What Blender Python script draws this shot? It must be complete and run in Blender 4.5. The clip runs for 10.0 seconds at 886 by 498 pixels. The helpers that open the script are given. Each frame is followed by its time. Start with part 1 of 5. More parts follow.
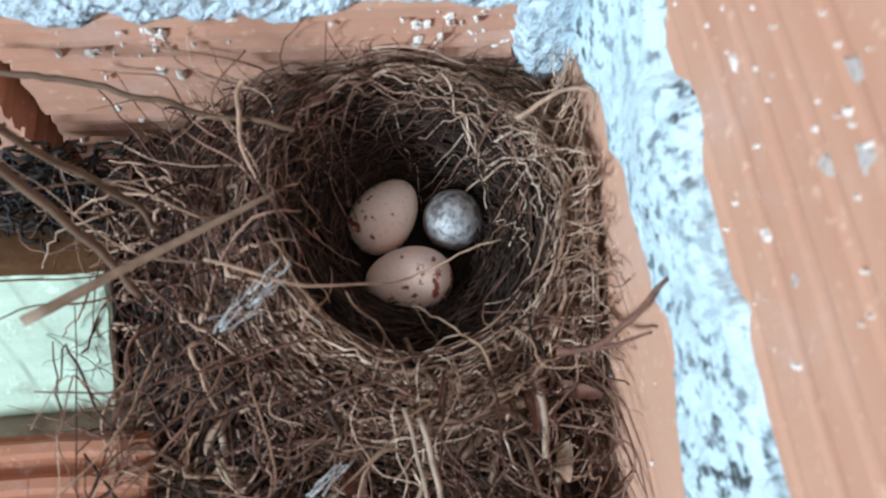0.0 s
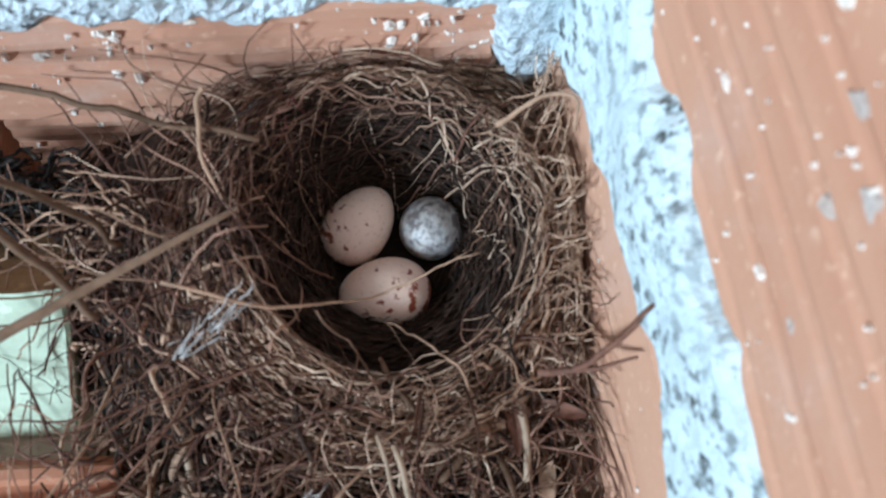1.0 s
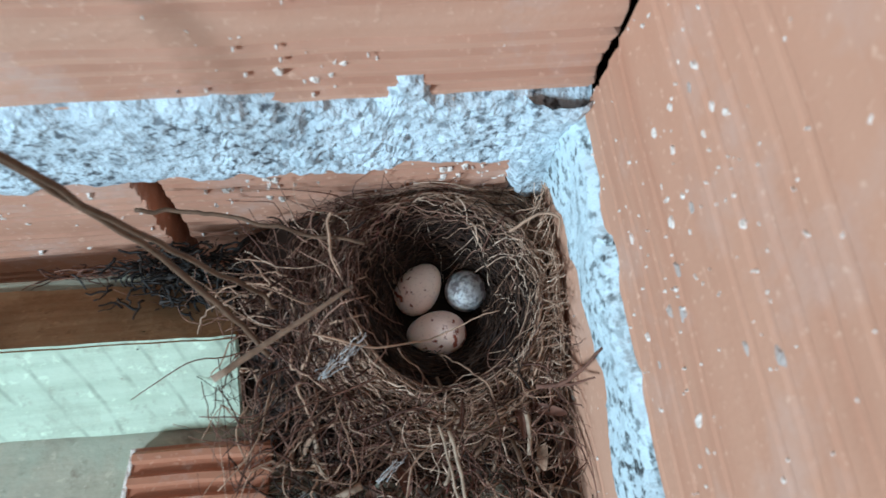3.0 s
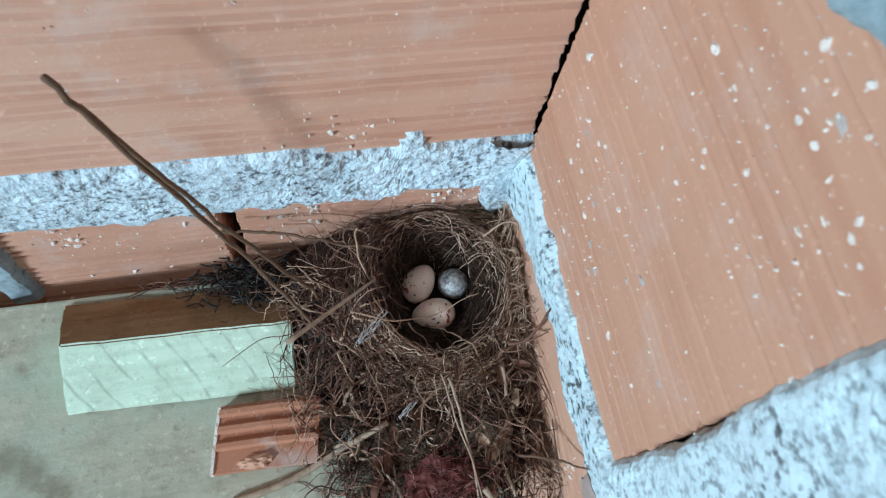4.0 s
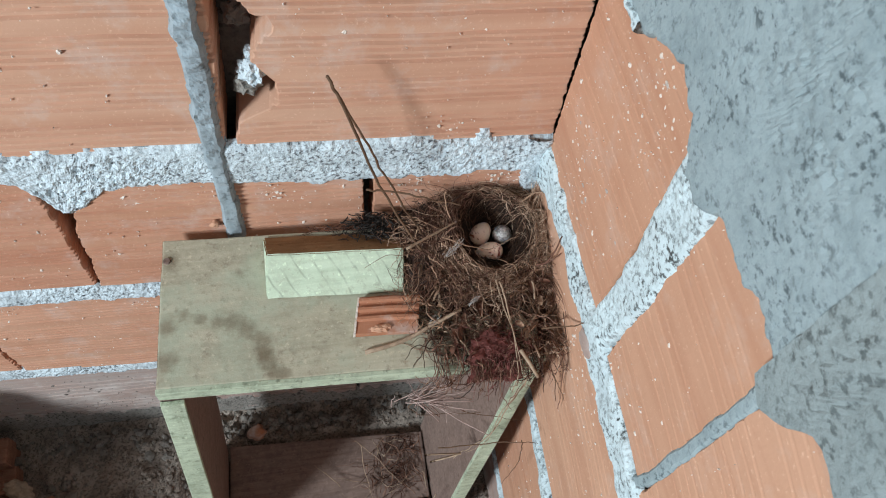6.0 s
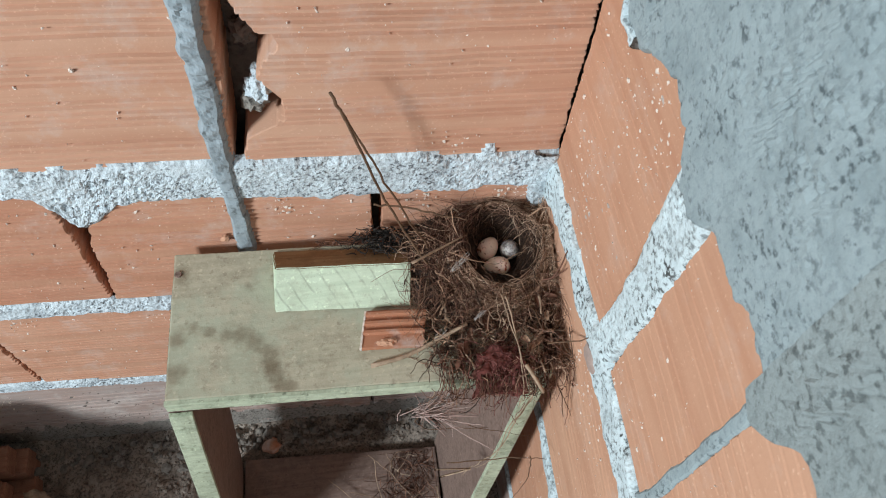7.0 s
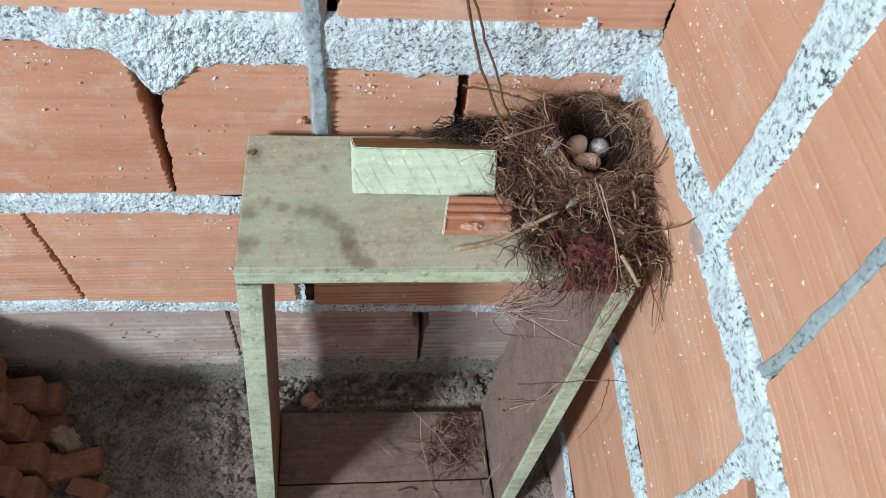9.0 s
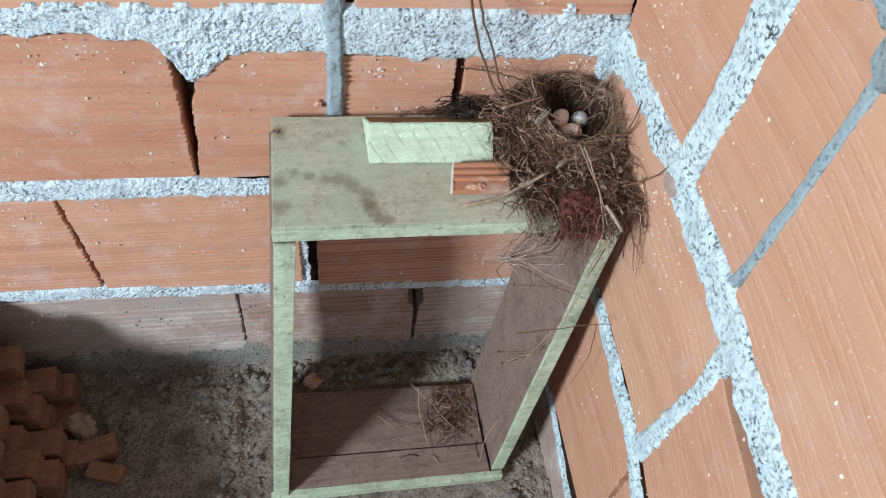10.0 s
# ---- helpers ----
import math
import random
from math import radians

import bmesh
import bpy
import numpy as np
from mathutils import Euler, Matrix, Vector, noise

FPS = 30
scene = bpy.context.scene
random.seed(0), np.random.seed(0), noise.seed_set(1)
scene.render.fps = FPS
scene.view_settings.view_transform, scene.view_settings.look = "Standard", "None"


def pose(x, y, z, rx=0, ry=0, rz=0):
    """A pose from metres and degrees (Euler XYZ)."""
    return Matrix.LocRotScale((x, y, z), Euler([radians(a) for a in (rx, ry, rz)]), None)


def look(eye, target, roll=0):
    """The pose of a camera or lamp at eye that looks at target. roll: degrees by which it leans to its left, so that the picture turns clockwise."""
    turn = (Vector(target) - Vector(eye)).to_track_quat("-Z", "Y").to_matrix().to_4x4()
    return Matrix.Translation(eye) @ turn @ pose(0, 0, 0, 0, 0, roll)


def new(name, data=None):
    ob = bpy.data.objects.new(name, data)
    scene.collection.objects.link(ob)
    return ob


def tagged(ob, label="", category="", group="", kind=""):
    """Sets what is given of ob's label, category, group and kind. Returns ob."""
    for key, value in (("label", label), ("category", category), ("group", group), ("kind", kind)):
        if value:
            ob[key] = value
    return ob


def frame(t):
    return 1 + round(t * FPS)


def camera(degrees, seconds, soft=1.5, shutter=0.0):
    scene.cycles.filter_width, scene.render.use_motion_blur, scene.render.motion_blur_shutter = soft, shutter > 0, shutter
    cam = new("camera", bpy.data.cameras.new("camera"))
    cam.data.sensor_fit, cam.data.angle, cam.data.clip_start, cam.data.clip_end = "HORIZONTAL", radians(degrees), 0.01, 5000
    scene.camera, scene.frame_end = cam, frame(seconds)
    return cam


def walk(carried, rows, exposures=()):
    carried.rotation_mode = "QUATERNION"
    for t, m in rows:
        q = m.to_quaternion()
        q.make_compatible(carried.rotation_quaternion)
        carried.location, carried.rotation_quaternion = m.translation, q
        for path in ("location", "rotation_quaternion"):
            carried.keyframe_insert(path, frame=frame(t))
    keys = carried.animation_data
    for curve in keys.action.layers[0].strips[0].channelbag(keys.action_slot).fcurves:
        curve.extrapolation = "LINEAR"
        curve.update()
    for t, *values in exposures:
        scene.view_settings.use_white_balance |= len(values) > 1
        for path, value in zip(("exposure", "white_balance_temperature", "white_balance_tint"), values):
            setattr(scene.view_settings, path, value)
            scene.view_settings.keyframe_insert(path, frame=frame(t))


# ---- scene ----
cam = camera(60.9, 10.0, 1.0, 0.25)
cam.data.dof.use_dof = True
cam.data.dof.focus_distance, cam.data.dof.aperture_fstop = 0.58, 35
PATH = [
    (0, (-0.055, -0.102, 0.514), (0.168, 0.595, -1.347), 11.0),
    (0.5, (-0.054, -0.1, 0.507), (0.179, 0.569, -1.363), 12.1),
    (1, (-0.05, -0.092, 0.509), (0.189, 0.544, -1.373), 13.4),
    (1.5, (-0.049, -0.086, 0.507), (0.184, 0.509, -1.388), 14.4),
    (2, (-0.051, -0.096, 0.514), (0.192, 0.54, -1.367), 13.2),
    (2.5, (-0.055, -0.1, 0.548), (0.228, 0.547, -1.323), 15.7),
    (3, (-0.071, -0.104, 0.601), (0.177, 0.552, -1.272), 13.4),
    (3.2, (-0.075, -0.113, 0.614), (0.151, 0.571, -1.252), 11.4),
    (4.3, (-0.113, -0.171, 0.713), (0.268, 0.594, -1.095), 15.1),
    (4.5, (-0.124, -0.188, 0.728), (0.205, 0.614, -1.074), 12.4),
    (5, (-0.143, -0.251, 0.789), (0.158, 0.673, -0.959), 11.2),
    (5.5, (-0.157, -0.301, 0.828), (0.139, 0.694, -0.882), 8.9),
    (5.7, (-0.169, -0.315, 0.834), (0.151, 0.663, -0.882), 10.0),
    (7, (-0.155, -0.325, 0.841), (0.092, 0.7, -0.858), 6.2),
    (7.5, (-0.144, -0.312, 0.815), (0.103, 0.791, -0.835), 7.6),
    (8, (-0.15, -0.334, 0.78), (0.074, 0.766, -0.875), 6.4),
    (8.5, (-0.173, -0.364, 0.735), (-0.007, 0.772, -0.902), 4.6),
    (9, (-0.211, -0.398, 0.745), (0.014, 0.742, -0.883), 7.1),
    (9.5, (-0.232, -0.447, 0.768), (0.101, 0.732, -0.813), 8.6),
    (10, (-0.265, -0.477, 0.77), (0.085, 0.704, -0.806), 9.0),
]
walk(cam, [(t, look(eye, target, roll)) for t, eye, target, roll in PATH],
     [(0, 0.48, 5350, 4), (2.0, 0.42, 5300, 4), (3.0, 0.14, 5200, 1), (4.5, 0.08, 5200, 0), (5.5, 0.05, 5750, 6), (6.4, 0.03, 6300, 10), (7.5, 0.03, 6300, 10), (8.0, 0.06, 6400, 11), (9, 0.22, 6100, 9), (10, 0.22, 5900, 8)])

# ---- light ----
world = bpy.data.worlds.new("world")
scene.world = world
world.use_nodes = True
wn = world.node_tree
sky = wn.nodes.new("ShaderNodeTexSky")
sky.sky_type, sky.sun_disc = "NISHITA", False
sky.sun_elevation, sky.sun_rotation = radians(40), radians(230)
wn.links.new(sky.outputs[0], wn.nodes["Background"].inputs[0])
wn.nodes["Background"].inputs[1].default_value = 0.07


def opening_light(name, eye, target, sx, sy, watts, colour):
    lamp = bpy.data.lights.new(name, "AREA")
    lamp.shape, lamp.size, lamp.size_y, lamp.energy, lamp.color = "RECTANGLE", sx, sy, watts, colour
    ob = new(name, lamp)
    ob.matrix_world = look(eye, target)
    return ob


opening_light("window_daylight", (-2.10, -1.42, 1.38), (-0.1, -0.10, 0.25), 0.40, 0.44, 76, (0.88, 0.97, 1.0))
opening_light("doorway_daylight", (-0.75, -2.42, 1.25), (-0.35, 0, 0.5), 0.95, 1.5, 3.0, (0.88, 0.97, 1.0))


# ---- materials ----
def material(name, rough=0.85):
    m = bpy.data.materials.new(name)
    m.use_nodes = True
    b = m.node_tree.nodes["Principled BSDF"]
    b.inputs["Roughness"].default_value = rough
    b.inputs["Specular IOR Level"].default_value = 0.25
    return m, m.node_tree, b


def coords(nt, scale=(1, 1, 1), shift=True):
    """Object coordinates, scaled, moved by a random amount for each object."""
    tc = nt.nodes.new("ShaderNodeTexCoord")
    mp = nt.nodes.new("ShaderNodeMapping")
    mp.inputs["Scale"].default_value = scale
    nt.links.new(tc.outputs["Object"], mp.inputs[0])
    if shift:
        oi = nt.nodes.new("ShaderNodeObjectInfo")
        mul = nt.nodes.new("ShaderNodeMath")
        mul.operation = "MULTIPLY"
        mul.inputs[1].default_value = 37.0
        nt.links.new(oi.outputs["Random"], mul.inputs[0])
        nt.links.new(mul.outputs[0], mp.inputs["Location"])
    return mp.outputs[0]


def noise_tex(nt, vec, scale, detail=4, rough=0.6):
    n = nt.nodes.new("ShaderNodeTexNoise")
    n.inputs["Scale"].default_value, n.inputs["Detail"].default_value, n.inputs["Roughness"].default_value = scale, detail, rough
    nt.links.new(vec, n.inputs["Vector"])
    return n.outputs["Fac"]


def ramp(nt, fac, stops):
    r = nt.nodes.new("ShaderNodeValToRGB")
    e = r.color_ramp.elements
    while len(e) < len(stops):
        e.new(0.5)
    for el, (p, c) in zip(e, stops):
        el.position = p
        el.color = (*c, 1) if len(c) == 3 else c
    nt.links.new(fac, r.inputs[0])
    return r.outputs[0]


def mix(nt, fac, a, b, mode="MIX"):
    n = nt.nodes.new("ShaderNodeMix")
    n.data_type, n.blend_type = "RGBA", mode
    for sock, val in ((n.inputs[0], fac), (n.inputs[6], a), (n.inputs[7], b)):
        if isinstance(val, (int, float)):
            sock.default_value = val
        elif isinstance(val, tuple):
            sock.default_value = (*val, 1)
        else:
            nt.links.new(val, sock)
    return n.outputs[2]


def bump(nt, b, height, strength, dist):
    n = nt.nodes.new("ShaderNodeBump")
    n.inputs["Strength"].default_value, n.inputs["Distance"].default_value = strength, dist
    nt.links.new(height, n.inputs["Height"])
    nt.links.new(n.outputs[0], b.inputs["Normal"])


W3, K3 = (1, 1, 1), (0, 0, 0)


def clay(name, base, pale, dark, lime=0.5):
    m, nt, b = material(name, 0.8)
    v = coords(nt)
    streak = noise_tex(nt, coords(nt, (4, 40, 150)), 2.0, 4)
    c = mix(nt, 0.5, ramp(nt, streak, [(0.32, dark), (0.5, base), (0.72, pale)]), base)
    broad = noise_tex(nt, v, 14, 3)
    c = mix(nt, ramp(nt, broad, [(0.35, K3), (0.75, W3)]), c, pale)
    band = noise_tex(nt, coords(nt, (1.2, 1.2, 62)), 1.0, 3, 0.55)
    c = mix(nt, ramp(nt, band, [(0.50, K3), (0.66, (0.62,) * 3)]), c, pale)
    c = mix(nt, ramp(nt, band, [(0.34, (0.62,) * 3), (0.48, K3)]), c, dark)
    oi = nt.nodes.new("ShaderNodeObjectInfo")
    c = mix(nt, 0.42, c, ramp(nt, oi.outputs["Random"], [(0, dark), (0.5, base), (1, pale)]))
    grit = noise_tex(nt, v, 420, 2)
    c = mix(nt, ramp(nt, grit, [(0.62, K3), (0.75, (0.35,) * 3)]), c, (0.9, 0.62, 0.45))
    film = noise_tex(nt, v, 30, 5, 0.7)
    c = mix(nt, ramp(nt, film, [(0.56 - 0.08 * lime, K3), (0.80 - 0.08 * lime, (0.8 * min(lime, 1.1),) * 3)]), c, (0.62, 0.56, 0.52))
    nt.links.new(c, b.inputs["Base Color"])
    bump(nt, b, grit, 0.25, 0.0006)
    return m


M_CLAY = clay("fired_clay", (0.53, 0.268, 0.168), (0.62, 0.365, 0.25), (0.45, 0.20, 0.12))
M_CLAY_SMOOTH = clay("fired_clay_smooth", (0.53, 0.285, 0.182), (0.61, 0.345, 0.225), (0.46, 0.215, 0.128), 0.3)
M_CLAY_DULL = clay("cement_splashed_clay", (0.42, 0.29, 0.245), (0.42, 0.36, 0.33), (0.33, 0.20, 0.155), 0.9)
M_SHARD = clay("brick_shard_clay", (0.44, 0.17, 0.085), (0.52, 0.26, 0.16), (0.34, 0.11, 0.055), 0.9)


def cement(name, light, mid, dark, pits=0.5, grain=260, even=0.3, relief=0.0018):
    m, nt, b = material(name, 0.9)
    v = coords(nt, shift=False)
    broad = noise_tex(nt, v, 45, 5, 0.65)
    c = ramp(nt, broad, [(0.28, mid), (0.52, light), (0.85, light)])
    g = noise_tex(nt, v, grain, 3, 0.7)
    c = mix(nt, ramp(nt, g, [(0.35, (0.55,) * 3), (0.5, K3)]), c, mid)
    p = noise_tex(nt, v, grain * 1.15, 3, 0.6)
    pit = ramp(nt, p, [(0.42 - 0.12 * (1 - pits), W3), (0.54 - 0.12 * (1 - pits), K3)])
    open_grain = ramp(nt, noise_tex(nt, v, 26, 4, 0.6), [(0.40, (even,) * 3), (0.60, W3)])
    c = mix(nt, mix(nt, 1.0, pit, open_grain, "MULTIPLY"), c, dark)
    big = noise_tex(nt, v, 110, 5, 0.75)
    c = mix(nt, ramp(nt, big, [(0.30, (0.8 * pits + 0.15,) * 3), (0.44, K3)]), c, dark)
    nt.links.new(c, b.inputs["Base Color"])
    bump(nt, b, g, 1.0, relief)
    return m


M_MORTAR = cement("white_mortar", (0.67, 0.745, 0.785), (0.47, 0.525, 0.56), (0.10, 0.105, 0.115), 0.62, 300, 0.22, 0.0016)
M_JOINT = cement("flush_white_mortar", (0.63, 0.72, 0.745), (0.52, 0.60, 0.625), (0.065, 0.068, 0.066), 0.62, 260, 0.30, 0.0007)
M_GREY = cement("grey_cement", (0.325, 0.385, 0.40), (0.245, 0.30, 0.315), (0.10, 0.125, 0.135), 0.30, 230, 0.25, 0.0005)
M_BAND_DULL = cement("duller_grey_cement", (0.285, 0.325, 0.325), (0.225, 0.26, 0.26), (0.10, 0.115, 0.115), 0.45, 240, 0.6, 0.0010)
M_WASH = cement("grey_cement_wash", (0.31, 0.285, 0.255), (0.23, 0.21, 0.185), (0.07, 0.062, 0.055), 0.5, 260, 0.6, 0.0016)
M_RIB = cement("grey_mortar_smear", (0.33, 0.38, 0.41), (0.24, 0.28, 0.30), (0.10, 0.115, 0.12), 0.2, 150, 0.3, 0.0008)
M_CAVITY = cement("rough_dark_mortar", (0.20, 0.17, 0.15), (0.13, 0.11, 0.10), (0.04, 0.035, 0.03), 0.4, 120)
M_STONE = cement("cement_rubble", (0.22, 0.195, 0.17), (0.16, 0.14, 0.12), (0.06, 0.05, 0.045), 0.3, 160)
M_PLAIN = cement("plain_plaster", (0.19, 0.165, 0.145), (0.155, 0.135, 0.12), (0.11, 0.095, 0.085), 0.0, 60)


# old damp stains on the head board: middle and reach
STAINS = [((-0.272, -0.067, 0.334), 0.004), ((-0.260, -0.071, 0.334), 0.0045), ((-0.248, -0.073, 0.334), 0.0055), ((-0.237, -0.077, 0.334), 0.006), ((-0.226, -0.083, 0.334), 0.0065), ((-0.219, -0.091, 0.334), 0.006), ((-0.217, -0.101, 0.334), 0.006), ((-0.214, -0.110, 0.334), 0.007), ((-0.208, -0.119, 0.334), 0.008),
          ((-0.233, -0.036, 0.334), 0.003), ((-0.284, -0.100, 0.334), 0.007), ((-0.284, -0.075, 0.334), 0.006), ((-0.282, -0.02, 0.334), 0.006), ((-0.152, -0.105, 0.334), 0.004)]


def paint_wood(name, light, mid, stain, wood=(0.25, 0.15, 0.08), sawn=False, tide=False):
    m, nt, b = material(name, 0.75)
    v = coords(nt, shift=False)
    grain = noise_tex(nt, coords(nt, (9, 140, 140), False), 2.0, 4)
    c = ramp(nt, grain, [(0.3, mid), (0.6, light)])
    blot = noise_tex(nt, v, 34, 8, 0.8)
    c = mix(nt, ramp(nt, blot, [(0.47, K3), (0.62, (0.5,) * 3)]), c, stain)
    fine = noise_tex(nt, v, 170, 4, 0.7)
    c = mix(nt, ramp(nt, fine, [(0.56, K3), (0.70, (0.8,) * 3)]), c, stain)
    worn = noise_tex(nt, v, 130, 6, 0.8)
    c = mix(nt, ramp(nt, worn, [(0.61, K3), (0.72, (0.7,) * 3)]), c, wood)
    pale = noise_tex(nt, v, 240, 3, 0.7)
    c = mix(nt, ramp(nt, pale, [(0.60, K3), (0.68, (0.55,) * 3)]), c, tuple(min(1, x * 1.35) for x in light))
    if tide:
        c = mix(nt, ramp(nt, noise_tex(nt, v, 19, 5, 0.7), [(0.48, K3), (0.62, (0.6,) * 3)]), c, (0.45, 0.485, 0.365))
        low = noise_tex(nt, v, 80, 5, 0.65)
        for centre, size in STAINS:
            far = nt.nodes.new("ShaderNodeVectorMath")
            far.operation = "DISTANCE"
            far.inputs[1].default_value = centre
            nt.links.new(v, far.inputs[0])
            warp = nt.nodes.new("ShaderNodeMath")
            warp.operation = "MULTIPLY_ADD"
            nt.links.new(low, warp.inputs[0])
            warp.inputs[1].default_value = 0.02
            nt.links.new(far.outputs["Value"], warp.inputs[2])
            edge = 0.010 + size
            c = mix(nt, ramp(nt, warp.outputs[0], [(edge - 0.009, (0.60,) * 3), (edge - 0.003, (0.56,) * 3), (edge + 0.002, K3)]), c, (0.17, 0.125, 0.075))
    if sawn:
        mp = nt.nodes.new("ShaderNodeMapping")
        mp.inputs["Rotation"].default_value = (0, 0, radians(-32))
        nt.links.new(v, mp.inputs[0])
        w = nt.nodes.new("ShaderNodeTexWave")
        w.inputs["Scale"].default_value, w.inputs["Distortion"].default_value, w.inputs["Detail"].default_value, w.inputs["Detail Scale"].default_value = 30, 2.5, 2, 1.2
        nt.links.new(mp.outputs[0], w.inputs["Vector"])
        gap = mix(nt, 1.0, ramp(nt, w.outputs["Fac"], [(0.93, K3), (1.0, W3)]), ramp(nt, noise_tex(nt, v, 90, 3), [(0.38, K3), (0.62, (0.75,) * 3)]), "MULTIPLY")
        c = mix(nt, gap, c, (0.33, 0.37, 0.27))
    nt.links.new(c, b.inputs["Base Color"])
    bump(nt, b, fine, 0.4, 0.0008)
    return m


M_GREEN = paint_wood("weathered_green_paint", (0.53, 0.485, 0.36), (0.44, 0.405, 0.295), (0.28, 0.23, 0.165), tide=True)
M_PALE = paint_wood("pale_green_paint", (0.62, 0.70, 0.53), (0.53, 0.61, 0.45), (0.42, 0.45, 0.33), sawn=True)
M_EDGE = paint_wood("chipped_green_edge", (0.52, 0.57, 0.42), (0.40, 0.45, 0.32), (0.14, 0.15, 0.10))
M_BROWN = paint_wood("bare_brown_wood", (0.265, 0.185, 0.152), (0.195, 0.128, 0.102), (0.115, 0.074, 0.06), (0.34, 0.26, 0.22))
M_TAN = paint_wood("bare_tan_wood", (0.36, 0.22, 0.11), (0.29, 0.16, 0.075), (0.2, 0.11, 0.05))
M_BLOCK = paint_wood("sawn_wood", (0.32, 0.16, 0.102), (0.235, 0.11, 0.068), (0.14, 0.062, 0.042), (0.36, 0.21, 0.15))


def dirt_material():
    m, nt, b = material("dry_earth", 0.95)
    v = coords(nt, shift=False)
    c = ramp(nt, noise_tex(nt, v, 30, 6, 0.7), [(0.3, (0.14, 0.108, 0.087)), (0.55, (0.33, 0.272, 0.226)), (0.8, (0.46, 0.395, 0.335))])
    f = noise_tex(nt, v, 300, 4, 0.7)
    c = mix(nt, ramp(nt, f, [(0.42, (0.7,) * 3), (0.5, K3)]), c, (0.07, 0.06, 0.05))
    nt.links.new(c, b.inputs["Base Color"])
    bump(nt, b, f, 0.8, 0.002)
    return m


M_DIRT = dirt_material()


def fibre(name, a, b_, c_, rough=0.7):
    """Dry plant fibre: each strand has its own tone, and darkens and pales along its length."""
    m, nt, b = material(name, rough)
    g = nt.nodes.new("ShaderNodeNewGeometry")
    col = ramp(nt, g.outputs["Random Per Island"], [(0.0, a), (0.55, b_), (1.0, c_)])
    v = coords(nt, shift=False)
    n = noise_tex(nt, v, 260, 3)
    col = mix(nt, ramp(nt, n, [(0.4, K3), (0.7, (0.5,) * 3)]), col, tuple(x * 0.45 for x in a))
    nt.links.new(col, b.inputs["Base Color"])
    return m


M_ROOT = fibre("pale_rootlets", (0.19, 0.097, 0.058), (0.46, 0.28, 0.178), (0.86, 0.625, 0.45))
# darkened past plain brown fibre to carry the shade of the cup
M_LINING = fibre("shaded_lining_fibres", (0.019, 0.010, 0.0065), (0.048, 0.025, 0.015), (0.125, 0.066, 0.040))
M_BARK = fibre("brown_plant_fibre", (0.058, 0.026, 0.017), (0.172, 0.077, 0.050), (0.42, 0.238, 0.163))
# near-black, so that gaps between the strands read as deep shade
M_BODY = fibre("shade_between_strands", (0.022, 0.013, 0.009), (0.030, 0.018, 0.012), (0.04, 0.024, 0.016))
M_RED = fibre("red_cloth_threads", (0.095, 0.027, 0.022), (0.18, 0.054, 0.045), (0.32, 0.125, 0.105))
M_STRAW = fibre("dry_straw", (0.30, 0.195, 0.125), (0.43, 0.305, 0.21), (0.58, 0.44, 0.32))
M_TWIG = fibre("brown_twig", (0.10, 0.055, 0.03), (0.15, 0.085, 0.05), (0.20, 0.12, 0.07))
M_DARKBIT = fibre("black_debris", (0.014, 0.012, 0.011), (0.028, 0.023, 0.020), (0.07, 0.055, 0.045))
M_FLUFF = fibre("grey_white_fluff", (0.40, 0.36, 0.33), (0.55, 0.51, 0.48), (0.72, 0.68, 0.64))
M_TUFT = fibre("pinkish_frayed_fibre", (0.36, 0.235, 0.20), (0.50, 0.345, 0.30), (0.66, 0.50, 0.45))
M_SMEAR = cement("thin_mortar_smear", (0.50, 0.43, 0.385), (0.50, 0.38, 0.31), (0.45, 0.30, 0.22), 0.0)
M_SPLASH = cement("mortar_splash", (0.84, 0.74, 0.65), (0.74, 0.62, 0.53), (0.6, 0.5, 0.4), 0.0)


def egg_material(name, base, spot, freq, lo, hi, blunt):
    m, nt, b = material(name, 0.42)
    b.inputs["Specular IOR Level"].default_value = 0.4
    b.inputs["Subsurface Weight"].default_value = 0.15
    b.inputs["Subsurface Radius"].default_value = (0.004, 0.002, 0.001)
    b.inputs["Subsurface Scale"].default_value = 0.5
    v = coords(nt, shift=False)
    sep = nt.nodes.new("ShaderNodeSeparateXYZ")
    nt.links.new(v, sep.inputs[0])
    mr = nt.nodes.new("ShaderNodeMapRange")
    mr.inputs["From Min"].default_value, mr.inputs["From Max"].default_value = blunt
    nt.links.new(sep.outputs["X"], mr.inputs["Value"])
    n = noise_tex(nt, v, freq, 3, 0.6)
    add = nt.nodes.new("ShaderNodeMath")
    add.operation = "MULTIPLY_ADD"
    add.inputs[1].default_value = 0.17
    nt.links.new(mr.outputs[0], add.inputs[0])
    nt.links.new(n, add.inputs[2])
    wash = ramp(nt, mr.outputs[0], [(0.0, base), (1.0, tuple(0.78 * p + 0.22 * q for p, q in zip(base, spot)))])
    fine = noise_tex(nt, v, freq * 3.5, 2)
    c = mix(nt, ramp(nt, fine, [(0.55, K3), (0.75, (0.3,) * 3)]), wash, spot)
    c = mix(nt, ramp(nt, add.outputs[0], [(lo, K3), (hi, W3)]), c, spot)
    nt.links.new(c, b.inputs["Base Color"])
    return m


M_EGG = egg_material("cream_egg_with_rust_spots", (0.96, 0.72, 0.58), (0.27, 0.06, 0.028), 300, 0.65, 0.70, (-0.003, 0.0105))
M_EGG_GREY = egg_material("grey_mottled_egg", (0.63, 0.60, 0.575), (0.20, 0.17, 0.165), 380, 0.49, 0.66, (-0.02, 0.02))


